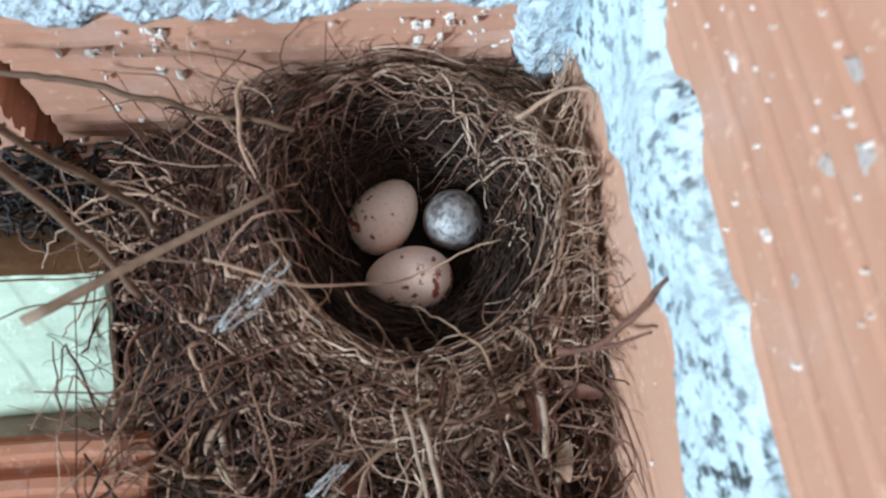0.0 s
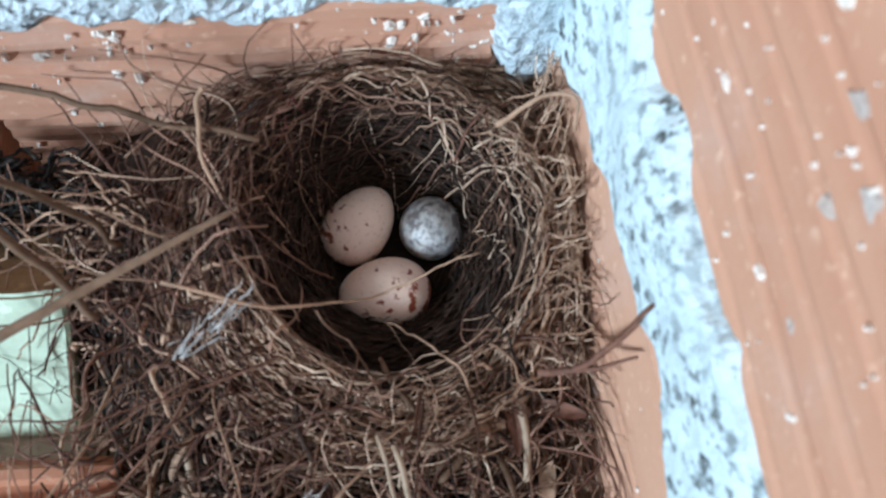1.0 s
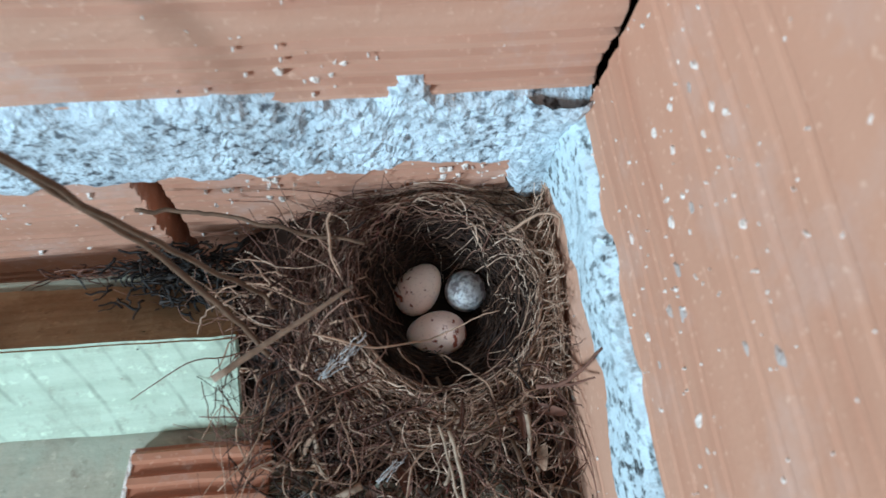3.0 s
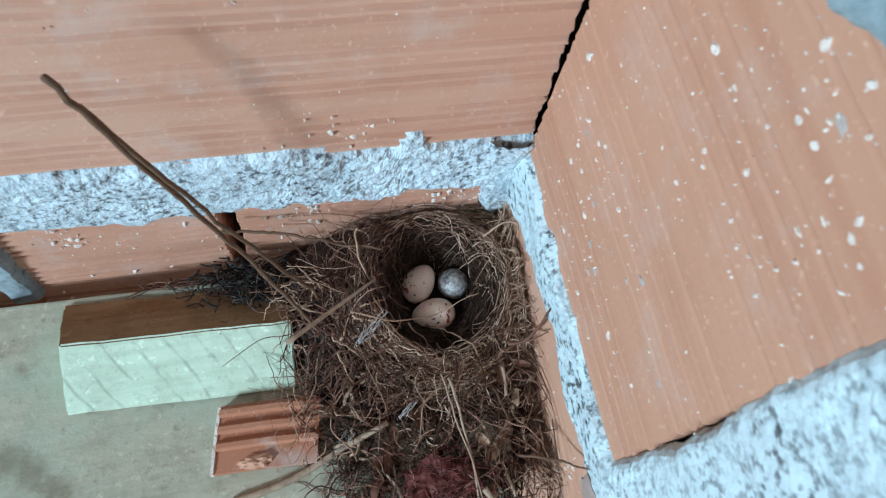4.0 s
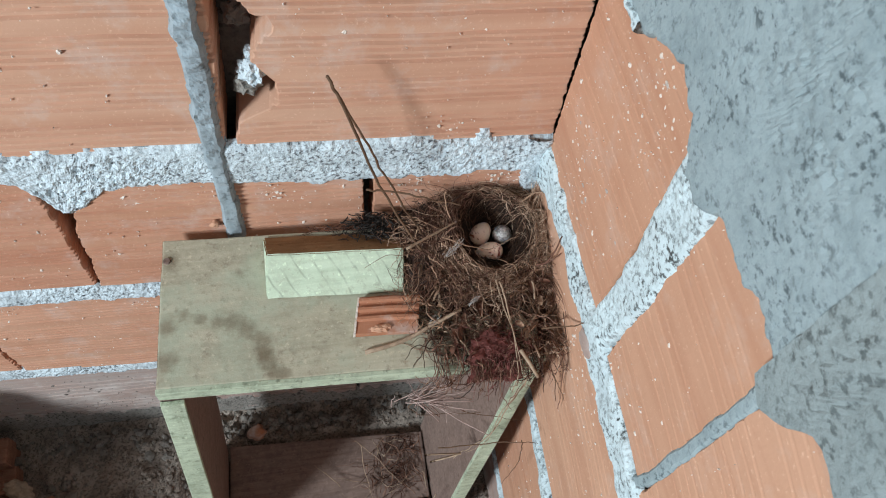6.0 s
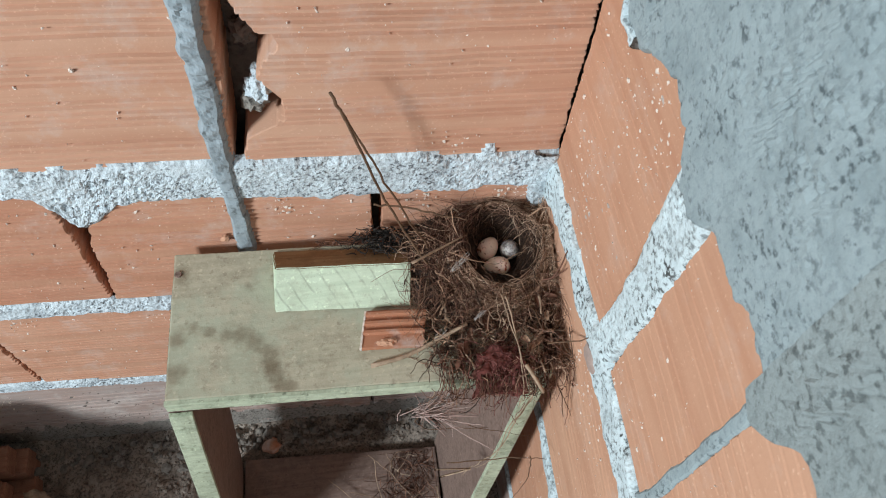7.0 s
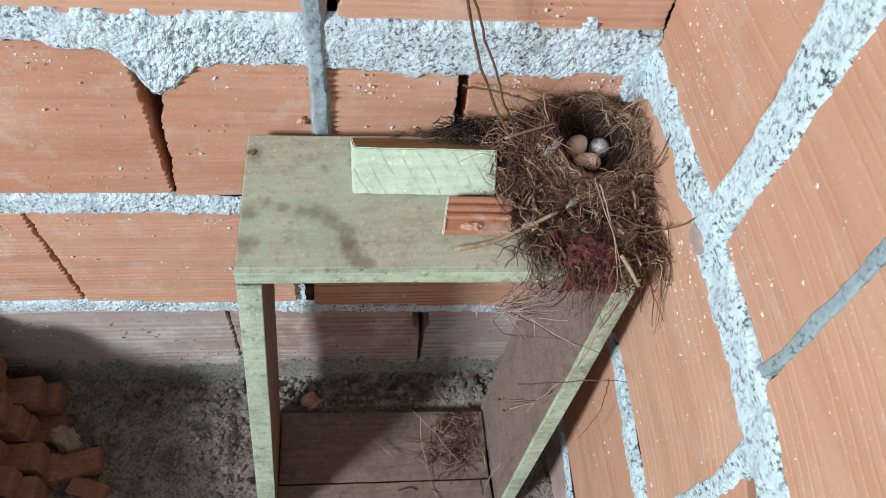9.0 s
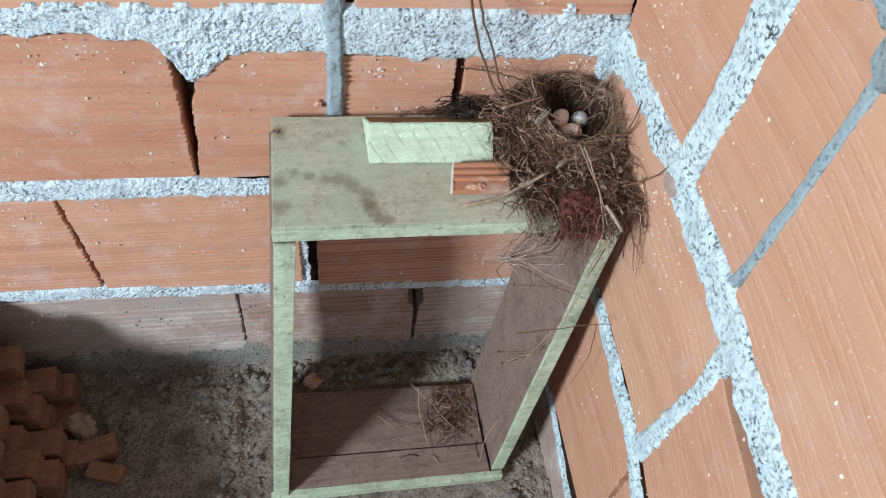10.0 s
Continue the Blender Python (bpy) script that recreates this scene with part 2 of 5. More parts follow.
# ---- mesh helpers ----
def vnoise(x, y, seed=0):
    """Smooth value noise in -1..1 on arrays."""
    xi, yi = np.floor(x).astype(np.int64), np.floor(y).astype(np.int64)
    fx, fy = x - xi, y - yi
    fx, fy = fx * fx * (3 - 2 * fx), fy * fy * (3 - 2 * fy)

    def h(a, b):
        n = (a * 374761393 + b * 668265263 + seed * 974711) & 0x7FFFFFFF
        n = ((n ^ (n >> 13)) * 1274126177) & 0x7FFFFFFF
        return ((n ^ (n >> 16)) & 0xFFFF) / 32767.5 - 1
    return (h(xi, yi) * (1 - fx) + h(xi + 1, yi) * fx) * (1 - fy) + (h(xi, yi + 1) * (1 - fx) + h(xi + 1, yi + 1) * fx) * fy


def fnoise(x, y, seed=0, octaves=3):
    return sum(vnoise(x * 2 ** i, y * 2 ** i, seed + i) / 2 ** i for i in range(octaves)) / 1.5


def obj(name, verts, faces, mat, parent=None, label="", smooth=True):
    me = bpy.data.meshes.new(name)
    me.from_pydata([tuple(v) for v in verts], [], [tuple(f) for f in faces])
    me.materials.append(mat)
    if smooth:
        me.polygons.foreach_set("use_smooth", [True] * len(me.polygons))
    me.update()
    ob = new(name, me)
    if parent:
        ob.parent = parent
    if label:
        tagged(ob, label)
    return ob


def part(name, bm, mat, parent=None, label="", smooth=False):
    me = bpy.data.meshes.new(name)
    bm.to_mesh(me)
    bm.free()
    me.materials.append(mat)
    if smooth:
        me.polygons.foreach_set("use_smooth", [True] * len(me.polygons))
    ob = new(name, me)
    if parent:
        ob.parent = parent
    if label:
        tagged(ob, label)
    return ob


def grid_faces(nx, ny, off=0):
    """Faces of a grid of ny rows of nx points; seen from -y with x right and z up they face the viewer."""
    i, j = np.meshgrid(np.arange(nx - 1), np.arange(ny - 1))
    a = (j * nx + i).ravel() + off
    return np.stack([a, a + 1, a + nx + 1, a + nx], 1).tolist()


def bezier_box(corners, thick, seg, bevel, seed, rough=0.0006):
    """A board between four bottom corners, thick upwards along its normal, with soft worn edges."""
    bm = bmesh.new()
    c = [Vector(p) for p in corners]
    n = (c[1] - c[0]).cross(c[3] - c[0]).normalized() * thick
    lo, hi = [bm.verts.new(p) for p in c], [bm.verts.new(p + n) for p in c]
    bm.faces.new(lo[::-1])
    bm.faces.new(hi)
    for k in range(4):
        bm.faces.new((lo[k], lo[(k + 1) % 4], hi[(k + 1) % 4], hi[k]))
    bmesh.ops.recalc_face_normals(bm, faces=bm.faces)
    bmesh.ops.subdivide_edges(bm, edges=bm.edges[:], cuts=seg, use_grid_fill=True)
    sharp = [e for e in bm.edges if len(e.link_faces) == 2 and e.calc_face_angle(0) > 0.6]
    if bevel:
        bmesh.ops.bevel(bm, geom=sharp, offset=bevel, segments=2, affect="EDGES", profile=0.6)
    for v in bm.verts:
        q = v.co * 45 + Vector((seed * 3.1, seed, 0))
        v.co += noise.noise_vector(q) * rough + noise.noise_vector(v.co * 160) * rough * 0.5
    return bm


def tube(points, radius, sides=4, taper=0.5):
    """Verts and faces of a tapering tube through points (n x 3 array)."""
    p = np.asarray(points, float)
    n = len(p)
    d = np.gradient(p, axis=0)
    d /= np.linalg.norm(d, axis=1)[:, None] + 1e-9
    ref = np.array([0.31, 0.17, 0.94]) if abs(d[0, 2]) < 0.8 else np.array([0.94, 0.3, 0.1])
    a = np.cross(d, ref)
    a /= np.linalg.norm(a, axis=1)[:, None] + 1e-9
    b = np.cross(d, a)
    r = radius * (1 - (1 - taper) * np.linspace(0, 1, n)) if np.isscalar(radius) else radius
    ang = np.arange(sides) * 2 * np.pi / sides
    ring = a[:, None, :] * np.cos(ang)[None, :, None] + b[:, None, :] * np.sin(ang)[None, :, None]
    v = (p[:, None, :] + ring * np.reshape(r, (n, 1, 1))).reshape(-1, 3)
    f = []
    for i in range(n - 1):
        for k in range(sides):
            k2 = (k + 1) % sides
            f.append((i * sides + k, i * sides + k2, (i + 1) * sides + k2, (i + 1) * sides + k))
    f.append(tuple(range(sides))[::-1])
    f.append(tuple(range((n - 1) * sides, n * sides)))
    return v, f


def spline(ctrl, n=16, wobble=0.0, rng=None):
    """A smooth line through control points, with a little irregular wobble."""
    c = np.asarray(ctrl, float)
    c = np.vstack([2 * c[0] - c[1], c, 2 * c[-1] - c[-2]])
    out = []
    m = len(c) - 3
    for s in np.linspace(0, m - 1e-6, n):
        k, t = int(s), s - int(s)
        p0, p1, p2, p3 = c[k:k + 4]
        out.append(0.5 * (2 * p1 + (p2 - p0) * t + (2 * p0 - 5 * p1 + 4 * p2 - p3) * t * t + (3 * p1 - p0 - 3 * p2 + p3) * t ** 3))
    out = np.array(out)
    if wobble and rng is not None:
        w = rng.normal(0, wobble, (n, 3))
        w = (w + np.roll(w, 1, 0) + np.roll(w, -1, 0)) / 1.7
        out += w
    return out


def strand(name, ctrl, radius, mat, parent, label="", n=18, wobble=0.0004, taper=0.5, seed=1, sides=6):
    v, f = tube(spline(ctrl, n, wobble, np.random.RandomState(seed)), radius, sides, taper)
    return obj(name, v, f, mat, parent, label)


class Bundle:
    """Many strands gathered into one mesh."""

    def __init__(self):
        self.v, self.f, self.n = [], [], 0

    def add(self, points, radius, sides=3, taper=0.6):
        v, f = tube(points, radius, sides, taper)
        self.v.append(v)
        self.f += [tuple(i + self.n for i in q) for q in f]
        self.n += len(v)

    def make(self, name, mat, parent=None, label=""):
        return tagged(obj(name, np.vstack(self.v), self.f, mat, parent, label), kind="stuff")


# ---- walls ----
FLOOR = -0.105
TOP = 2.35
wall_back = new("wall_back")
wall_back.matrix_world = pose(0, 0, 0, 0, 0, -1.92)
wall_right = new("wall_right")
wall_right.matrix_world = pose(0, 0, 0, 0, 0, -90)
tagged(wall_back, "unplastered wall of ribbed orange clay blocks with white mortar", "wall", kind="structure")
tagged(wall_right, "unplastered wall of smooth orange clay blocks with thick mortar", "wall", kind="structure")


def curve_of(pairs):
    a, b = [p[0] for p in pairs], [p[1] for p in pairs]
    return lambda q: np.interp(q, a, b)


def block(wall, left, right, z0, z1, mat, groove=0.0029, pitch=0.0054, seed=0, depth=0.05, lean=0.0, sag=None):
    """One hollow clay block: ribbed face, worn edges. left, right: numbers or functions of height; sag: lowers it along its length."""
    rs = np.random.RandomState(seed + 11)
    zs, flag = [z0, z0 + 0.0012], [0, 0]
    z = z0 + 0.003
    k = 0
    while z < z1 - 0.004:
        band = (k % 7) < 5
        if band:
            zs += [z, z + 0.0010, z + 0.0021, z + 0.0032]
            flag += [0, 1, 1, 0]
        else:
            zs += [z]
            flag += [0]
        z += pitch * (1 if band else 0.9) * rs.uniform(0.88, 1.12)
        k += 1
    zs, flag = np.array(zs + [z1 - 0.0012, z1]), flag + [0, 0]
    L = np.array([left(q) if callable(left) else left for q in zs]) + rs.normal(0, 0.0005, len(zs))
    R = np.array([right(q) if callable(right) else right for q in zs]) + rs.normal(0, 0.0005, len(zs))
    nx = max(6, int((R - L).mean() / 0.006))
    s = np.linspace(0, 1, nx)
    s[1], s[-2] = 0.004, 0.996
    X = L[:, None] + (R - L)[:, None] * s[None, :]
    Z = np.repeat(zs[:, None], nx, 1)
    g = np.array(flag, float)
    Y = g[:, None] * groove * (0.8 + 0.2 * vnoise(X * 40, Z * 160, seed + 3))
    Y = Y + 0.0005 * fnoise(X * 30, Z * 60, seed) + lean * (Z - z0)
    Y[0] += 0.0016
    Y[-1] += 0.0016
    Y[:, 0] += 0.0014
    Y[:, -1] += 0.0014
    Z = Z + 0.0006 * fnoise(X * 45, Z * 0 + seed, seed + 7)
    if sag:
        Z = Z + sag(X)
    ny = len(zs)
    front = np.stack([X, Y, Z], 2).reshape(-1, 3)
    faces = grid_faces(nx, ny)
    border = list(range(nx)) + [j * nx + nx - 1 for j in range(1, ny)] + [(ny - 1) * nx + i for i in range(nx - 2, -1, -1)] + [j * nx for j in range(ny - 2, 0, -1)]
    back = front[border].copy()
    back[:, 1] = depth
    n0 = len(front)
    m = len(border)
    faces += [(border[(i + 1) % m], border[i], n0 + i, n0 + (i + 1) % m) for i in range(m)]
    return obj("brick", np.vstack([front, back]), faces, mat, wall, smooth=False)


def mortar(wall, name, mat, length, width, along="x", proud=0.003, step=0.0016, seed=0, rag=0.0028, grain=0.0016, lump=0.5, label=""):
    """A ragged bed of mortar. length: (from, to); width: function giving (low, high) edges along it. along: x or z."""
    s = np.arange(length[0], length[1] + step / 2, step)
    lo, hi = width(s)
    lo = lo + rag * fnoise(s * 90, s * 0 + 3, seed + 1, 4)
    hi = hi + rag * fnoise(s * 90, s * 0 + 9, seed + 2, 4)
    nt = max(9, int(np.median(hi - lo) / step))
    t = np.linspace(0, 1, nt)
    S = np.repeat(s[None, :], nt, 0)
    Q = lo[None, :] + (hi - lo)[None, :] * t[:, None]
    wide = float(np.median(hi - lo))
    edge = min(0.007, 0.32 * wide)
    dome = 1 - (1 - np.minimum(1, np.minimum(t, 1 - t) * wide / edge)) ** 3
    Y = -proud * dome[:, None] * (0.75 + lump * fnoise(S * 40, Q * 40, seed + 4))
    worked = np.clip(0.62 + 1.5 * fnoise(S * 16, Q * 34, seed + 7, 2), 0.18, 1.25)   # trowelled smooth here, left rough there
    Y = Y - grain * worked * dome[:, None] * (fnoise(S * 420, Q * 420, seed + 5, 2) * 0.6 + np.minimum(0, fnoise(S * 240, Q * 240, seed + 6, 2) + 0.15) * 1.6)
    Y = Y + 0.0035 * (1 - dome[:, None])
    if along == "x":
        v = np.stack([S, Y, Q], 2).reshape(-1, 3)
        f = grid_faces(len(s), nt)
    else:
        v = np.stack([Q, Y, S], 2).reshape(-1, 3)
        f = [q[::-1] for q in grid_faces(len(s), nt)]
    return obj(name, v, f, mat, wall, label, smooth=False)


def slab(name, lo, hi, mat, parent=None):
    bm = bmesh.new()
    bmesh.ops.create_cube(bm, size=1)
    for v in bm.verts:
        v.co = Vector([lo[k] + (hi[k] - lo[k]) * (v.co[k] + 0.5) for k in range(3)])
    return part(name, bm, mat, parent)


# the core of each wall, behind its blocks
slab("wall_core", (-2.1, 0.045, FLOOR - 0.1), (0.16, 0.14, TOP), M_CAVITY, wall_back)
slab("wall_core", (-0.045, 0.045, FLOOR - 0.1), (2.4, 0.14, TOP), M_CAVITY, wall_right)

# back wall, course by course (x runs from the corner at 0 to minus)
hole_left = curve_of([(0.43, -0.2215), (0.47, -0.219), (0.50, -0.216), (0.585, -0.213)])
hole_right = curve_of([(0.43, -0.219), (0.452, -0.214), (0.460, -0.200), (0.468, -0.188), (0.488, -0.188), (0.498, -0.196), (0.505, -0.200), (0.515, -0.197), (0.523, -0.190), (0.531, -0.184), (0.537, -0.185), (0.541, -0.196), (0.555, -0.204), (0.585, -0.211)])
block(wall_back, hole_right, 0.0002, 0.424, 0.584, M_CLAY, seed=1)
block(wall_back, -0.50, lambda z: hole_left(z) - 0.0045, 0.428, 0.584, M_CLAY, seed=2)
block(wall_back, -0.75, -0.505, 0.428, 0.584, M_CLAY, seed=21)
block(wall_back, -0.127, -0.014, 0.248, 0.385, M_CLAY, seed=3)
block(wall_back, -0.232, -0.1355, 0.248, 0.385, M_CLAY, seed=4)
crack_r = curve_of([(0.25, -0.3575), (0.30, -0.352), (0.335, -0.351), (0.35, -0.345), (0.40, -0.345)])
crack_l = curve_of([(0.25, -0.3605), (0.31, -0.3605), (0.36, -0.3600), (0.40, -0.362)])
block(wall_back, crack_r, -0.236, 0.250, 0.392, M_CLAY, seed=5)
block(wall_back, -0.62, crack_l, 0.252, 0.410, M_CLAY, seed=6)
seam = curve_of([(0.08, -0.476), (0.23, -0.486)])
block(wall_back, -0.72, lambda z: seam(z) - 0.004, 0.088, 0.226, M_CLAY, seed=7)
block(wall_back, lambda z: seam(z), -0.274, 0.080, 0.228, M_CLAY, seed=8)
block(wall_back, -0.256, -0.004, 0.066, 0.226, M_CLAY, seed=9)
block(wall_back, -0.72, -0.3475, -0.12, 0.066, M_CLAY_DULL, seed=10, pitch=0.009)
block(wall_back, -0.3455, curve_of([(-0.12, -0.1455), (0.015, -0.147), (0.028, -0.155), (0.06, -0.156)]), -0.12, 0.060, M_CLAY_DULL, seed=12, pitch=0.009)
gap3 = curve_of([(-0.12, -0.1435), (0.015, -0.141), (0.03, -0.136), (0.06, -0.138)])
block(wall_back, gap3, -0.004, -0.12, 0.055, M_CLAY_DULL, seed=13, pitch=0.009)

blob = curve_of([(-0.7, 0.404), (-0.43, 0.404), (-0.375, 0.402), (-0.362, 0.388), (-0.350, 0.362), (-0.343, 0.362), (-0.325, 0.376), (-0.315, 0.389), (-0.22, 0.384), (-0.14, 0.379), (-0.02, 0.384), (0, 0.386)])
crest = curve_of([(-0.7, 0.428), (-0.3, 0.434), (-0.2, 0.432), (-0.13, 0.433), (-0.10, 0.430), (-0.07, 0.427), (-0.058, 0.427), (-0.053, 0.437), (-0.047, 0.433), (-0.044, 0.424), (-0.02, 0.4245), (0.002, 0.424)])
mortar(wall_back, "mortar_bed", M_MORTAR, (-0.7, 0.001), lambda s: (blob(s), crest(s)), seed=20, proud=0.0035, step=0.0012, rag=0.0042, grain=0.0024)
mortar(wall_back, "mortar_bed", M_MORTAR, (-0.7, -0.004), lambda s: (0.224 + 0 * s, np.interp(s, [-0.7, -0.52, -0.36, -0.3, 0], [0.254, 0.252, 0.252, 0.243, 0.24])), seed=24, proud=0.002)
mortar(wall_back, "mortar_bed", M_MORTAR, (-0.7, -0.004), lambda s: (np.interp(s, [-0.6, -0.03], [0.068, 0.051]), np.interp(s, [-0.6, -0.48, -0.35, -0.03], [0.088, 0.090, 0.080, 0.064])), seed=28, proud=0.002)
mortar(wall_back, "mortar_bed", M_MORTAR, (-0.75, -0.004), lambda s: (0.583 + 0 * s, 0.606 + 0 * s), seed=30, proud=0.002)
mortar(wall_back, "mortar_joint", M_MORTAR, (0.32, 0.424), lambda s: (np.interp(s, [0.32, 0.345, 0.385, 0.42], [-0.005, -0.010, -0.018, -0.022]), 0.004 + 0 * s), along="z", seed=33, proud=0.006)
mortar(wall_back, "mortar_joint", M_MORTAR, (0.07, 0.17), lambda s: (-0.277 + 0 * s, -0.266 + 0 * s), along="z", seed=35, proud=-0.006)
mortar(wall_back, "mortar_joint", M_RIB, (0.318, 0.59), lambda s: (np.interp(s, [0.31, 0.39, 0.43, 0.6], [-0.2425, -0.2415, -0.2425, -0.2385]), np.interp(s, [0.31, 0.39, 0.43, 0.6], [-0.2265, -0.2262, -0.226, -0.2195])),
       along="z", seed=37, proud=0.0080, rag=0.0018, grain=0.0014, label="grey smeared upright mortar rib")
mortar(wall_back, "cement_wash", M_WASH, (-0.7, -0.004), lambda s: (-0.125 + 0 * s, -0.052 + 0.012 * fnoise(s * 14, s * 0, 46, 2)), seed=45, proud=0.0012, rag=0.012, grain=0.0012, label="grey cement wash along the wall foot")
for k, (x, y, z, q) in enumerate([(-0.201, 0.010, 0.490, 0.0085), (-0.199, 0.012, 0.502, 0.005), (-0.206, 0.012, 0.478, 0.008), (-0.207, 0.032, 0.515, 0.008)]):
    bm = bmesh.new()
    bmesh.ops.create_icosphere(bm, subdivisions=3, radius=q)
    for v in bm.verts:
        v.co *= 1 + 0.5 * noise.noise(v.co * 260 + Vector((k * 7, 0, 0))) + 0.25 * noise.noise(v.co * 700)
        v.co += Vector((x, y, z))
    part("mortar_lump", bm, M_WASH if k == 2 else M_MORTAR if k < 3 else M_CAVITY, wall_back)



def stuck_flake(wall, x, y, z, size, mat, label):
    bm = bmesh.new()
    bmesh.ops.create_icosphere(bm, subdivisions=3, radius=1)
    for v in bm.verts:
        k = 1 + 0.35 * noise.noise(v.co * 1.6 + Vector((x * 90, 0, z * 70)))
        v.co = Vector((x + v.co.x * size[0] * k, y + v.co.y * size[1] * k, z + v.co.z * size[2] * k + 0.25 * size[2] * v.co.x))
    return part("stuck_flake", bm, mat, wall, label)


stuck_flake(wall_back, -0.249, -0.002, 0.339, (0.0034, 0.0030, 0.0034), M_CLAY_SMOOTH, "crumb of orange clay stuck to the wall")

# right wall (x runs from the corner towards the doorway)
bed1 = curve_of([(0, 0.391), (0.15, 0.391), (0.21, 0.383), (0.27, 0.370), (0.36, 0.347), (0.6, 0.30)])
bed2 = curve_of([(0, 0.190), (0.12, 0.188), (0.235, 0.166), (0.29, 0.132), (0.36, 0.105), (0.6, 0.02)])
bed3 = curve_of([(0, -0.012), (0.12, -0.024), (0.214, -0.053), (0.6, -0.10)])


def sag1(x):
    return bed1(x) - 0.391


def sag2(x):
    return bed2(x) - 0.190


ri = dict(groove=0.0004, pitch=0.0085)
block(wall_right, 0.0012, 0.133, 0.409, 0.60, M_CLAY_SMOOTH, seed=40, **ri)
block(wall_right, 0.163, 0.2395, 0.405, 0.60, M_CLAY_SMOOTH, seed=41, sag=lambda x: sag1(x) * 0.6, **ri)
block(wall_right, 0.2455, 0.50, 0.400, 0.60, M_CLAY_SMOOTH, seed=42, sag=sag1, **ri)
block(wall_right, 0.000, curve_of([(0.2, 0.256), (0.31, 0.268), (0.37, 0.268)]), 0.205, 0.388, M_CLAY_SMOOTH, seed=43, sag=lambda x: 0.5 * (sag1(x) + sag2(x)), **ri)
block(wall_right, 0.270, 0.55, 0.205, 0.374, M_CLAY_SMOOTH, seed=44, sag=lambda x: 0.5 * (sag1(x) + sag2(x)), **ri)
block(wall_right, 0.000, 0.262, -0.008, 0.180, M_CLAY_SMOOTH, seed=45, sag=lambda x: 0.6 * sag2(x), **ri)
block(wall_right, 0.268, 0.55, -0.008, 0.180, M_CLAY_SMOOTH, seed=46, sag=sag2, **ri)
block(wall_right, 0.000, 0.55, -0.15, -0.016, M_CLAY_DULL, seed=47, sag=lambda x: bed3(x) + 0.012, **ri)
mortar(wall_right, "mortar_bed", M_JOINT, (0.0, 0.6), lambda s: (bed1(s) - np.interp(s, [0, 0.014, 0.03, 0.055, 0.075, 0.09, 0.105, 0.125, 0.15, 0.3], [0.030, 0.019, 0.011, 0.012, 0.007, 0.011, 0.018, 0.012, 0.020, 0.018]), bed1(s) + np.interp(s, [0, 0.06, 0.1, 0.3], [0.024, 0.022, 0.018, 0.018])), seed=50, proud=0.004, rag=0.0042, grain=0.0010)
mortar(wall_right, "mortar_joint", M_JOINT, (0.392, 0.60), lambda s: (np.interp(s, [0.39, 0.41, 0.47, 0.53, 0.60], [0.139, 0.131, 0.135, 0.130, 0.131]), np.interp(s, [0.39, 0.46, 0.6], [0.157, 0.167, 0.172])), along="z", seed=52, proud=0.004, rag=0.0016, grain=0.0009)
mortar(wall_right, "mortar_bed", M_JOINT, (0.0, 0.6), lambda s: (bed2(s) - 0.011, bed2(s) + 0.011), seed=54, proud=0.003, rag=0.003, grain=0.0009)
mortar(wall_right, "mortar_joint", M_JOINT, (0.165, 0.375), lambda s: (np.interp(s, [0.165, 0.2, 0.31, 0.375], [0.240, 0.250, 0.262, 0.255]), np.interp(s, [0.165, 0.2, 0.36, 0.375], [0.268, 0.273, 0.280, 0.285])), along="z", seed=56, proud=0.003, rag=0.0025, grain=0.0009)
mortar(wall_right, "mortar_bed", M_JOINT, (0.0, 0.6), lambda s: (bed3(s) - 0.005, bed3(s) + 0.005), seed=58, proud=0.002, rag=0.003, grain=0.0009)
mortar(wall_right, "mortar_joint", M_GREY, (0.36, 0.60), lambda s: (np.interp(s, [0.36, 0.42, 0.6], [0.228, 0.2375, 0.2365]), np.interp(s, [0.36, 0.42, 0.6], [0.236, 0.2475, 0.2465])), along="z", seed=60, proud=0.0016, rag=0.0012, grain=0.0005, label="grey smeared upright mortar joint")
skirt = curve_of([(0.0, 0.605), (0.035, 0.598), (0.045, 0.585), (0.064, 0.581), (0.085, 0.588), (0.107, 0.600), (0.128, 0.592), (0.135, 0.575), (0.165, 0.568), (0.172, 0.577), (0.2, 0.578), (0.222, 0.586), (0.233, 0.575), (0.25, 0.565), (0.27, 0.590), (0.7, 0.575)])
mortar(wall_right, "concrete_band", M_GREY, (0.0, 0.246), lambda s: (skirt(s), 0.82 + 0 * s), seed=62, proud=0.008, step=0.0020, rag=0.006, grain=0.0009, lump=0.10, label="rough grey cement render above the blocks")
# from 0.238 on the band is darker and stands further out
mortar(wall_right, "concrete_band", M_BAND_DULL, (0.238, 0.62), lambda s: (skirt(s) - 0.004, 0.82 + 0 * s), seed=64, proud=0.011, step=0.0026, rag=0.005, grain=0.0009, lump=0.15, label="darker and duller grey cement render")

stuck_flake(wall_right, 0.144, -0.0035, 0.383, (0.0105, 0.002, 0.0075), M_CLAY_DULL, "dull brown flake caught in the mortar")

mortar(wall_right, "mortar_fringe", M_JOINT, (0.0, 0.060), lambda s: (skirt(s) - 0.004, skirt(s) + 0.003 + 0.004 * fnoise(s * 40, s * 0, 5)), seed=66, proud=0.0088, step=0.0014, rag=0.005, grain=0.0012, label="ragged white mortar fringe under the cement render")


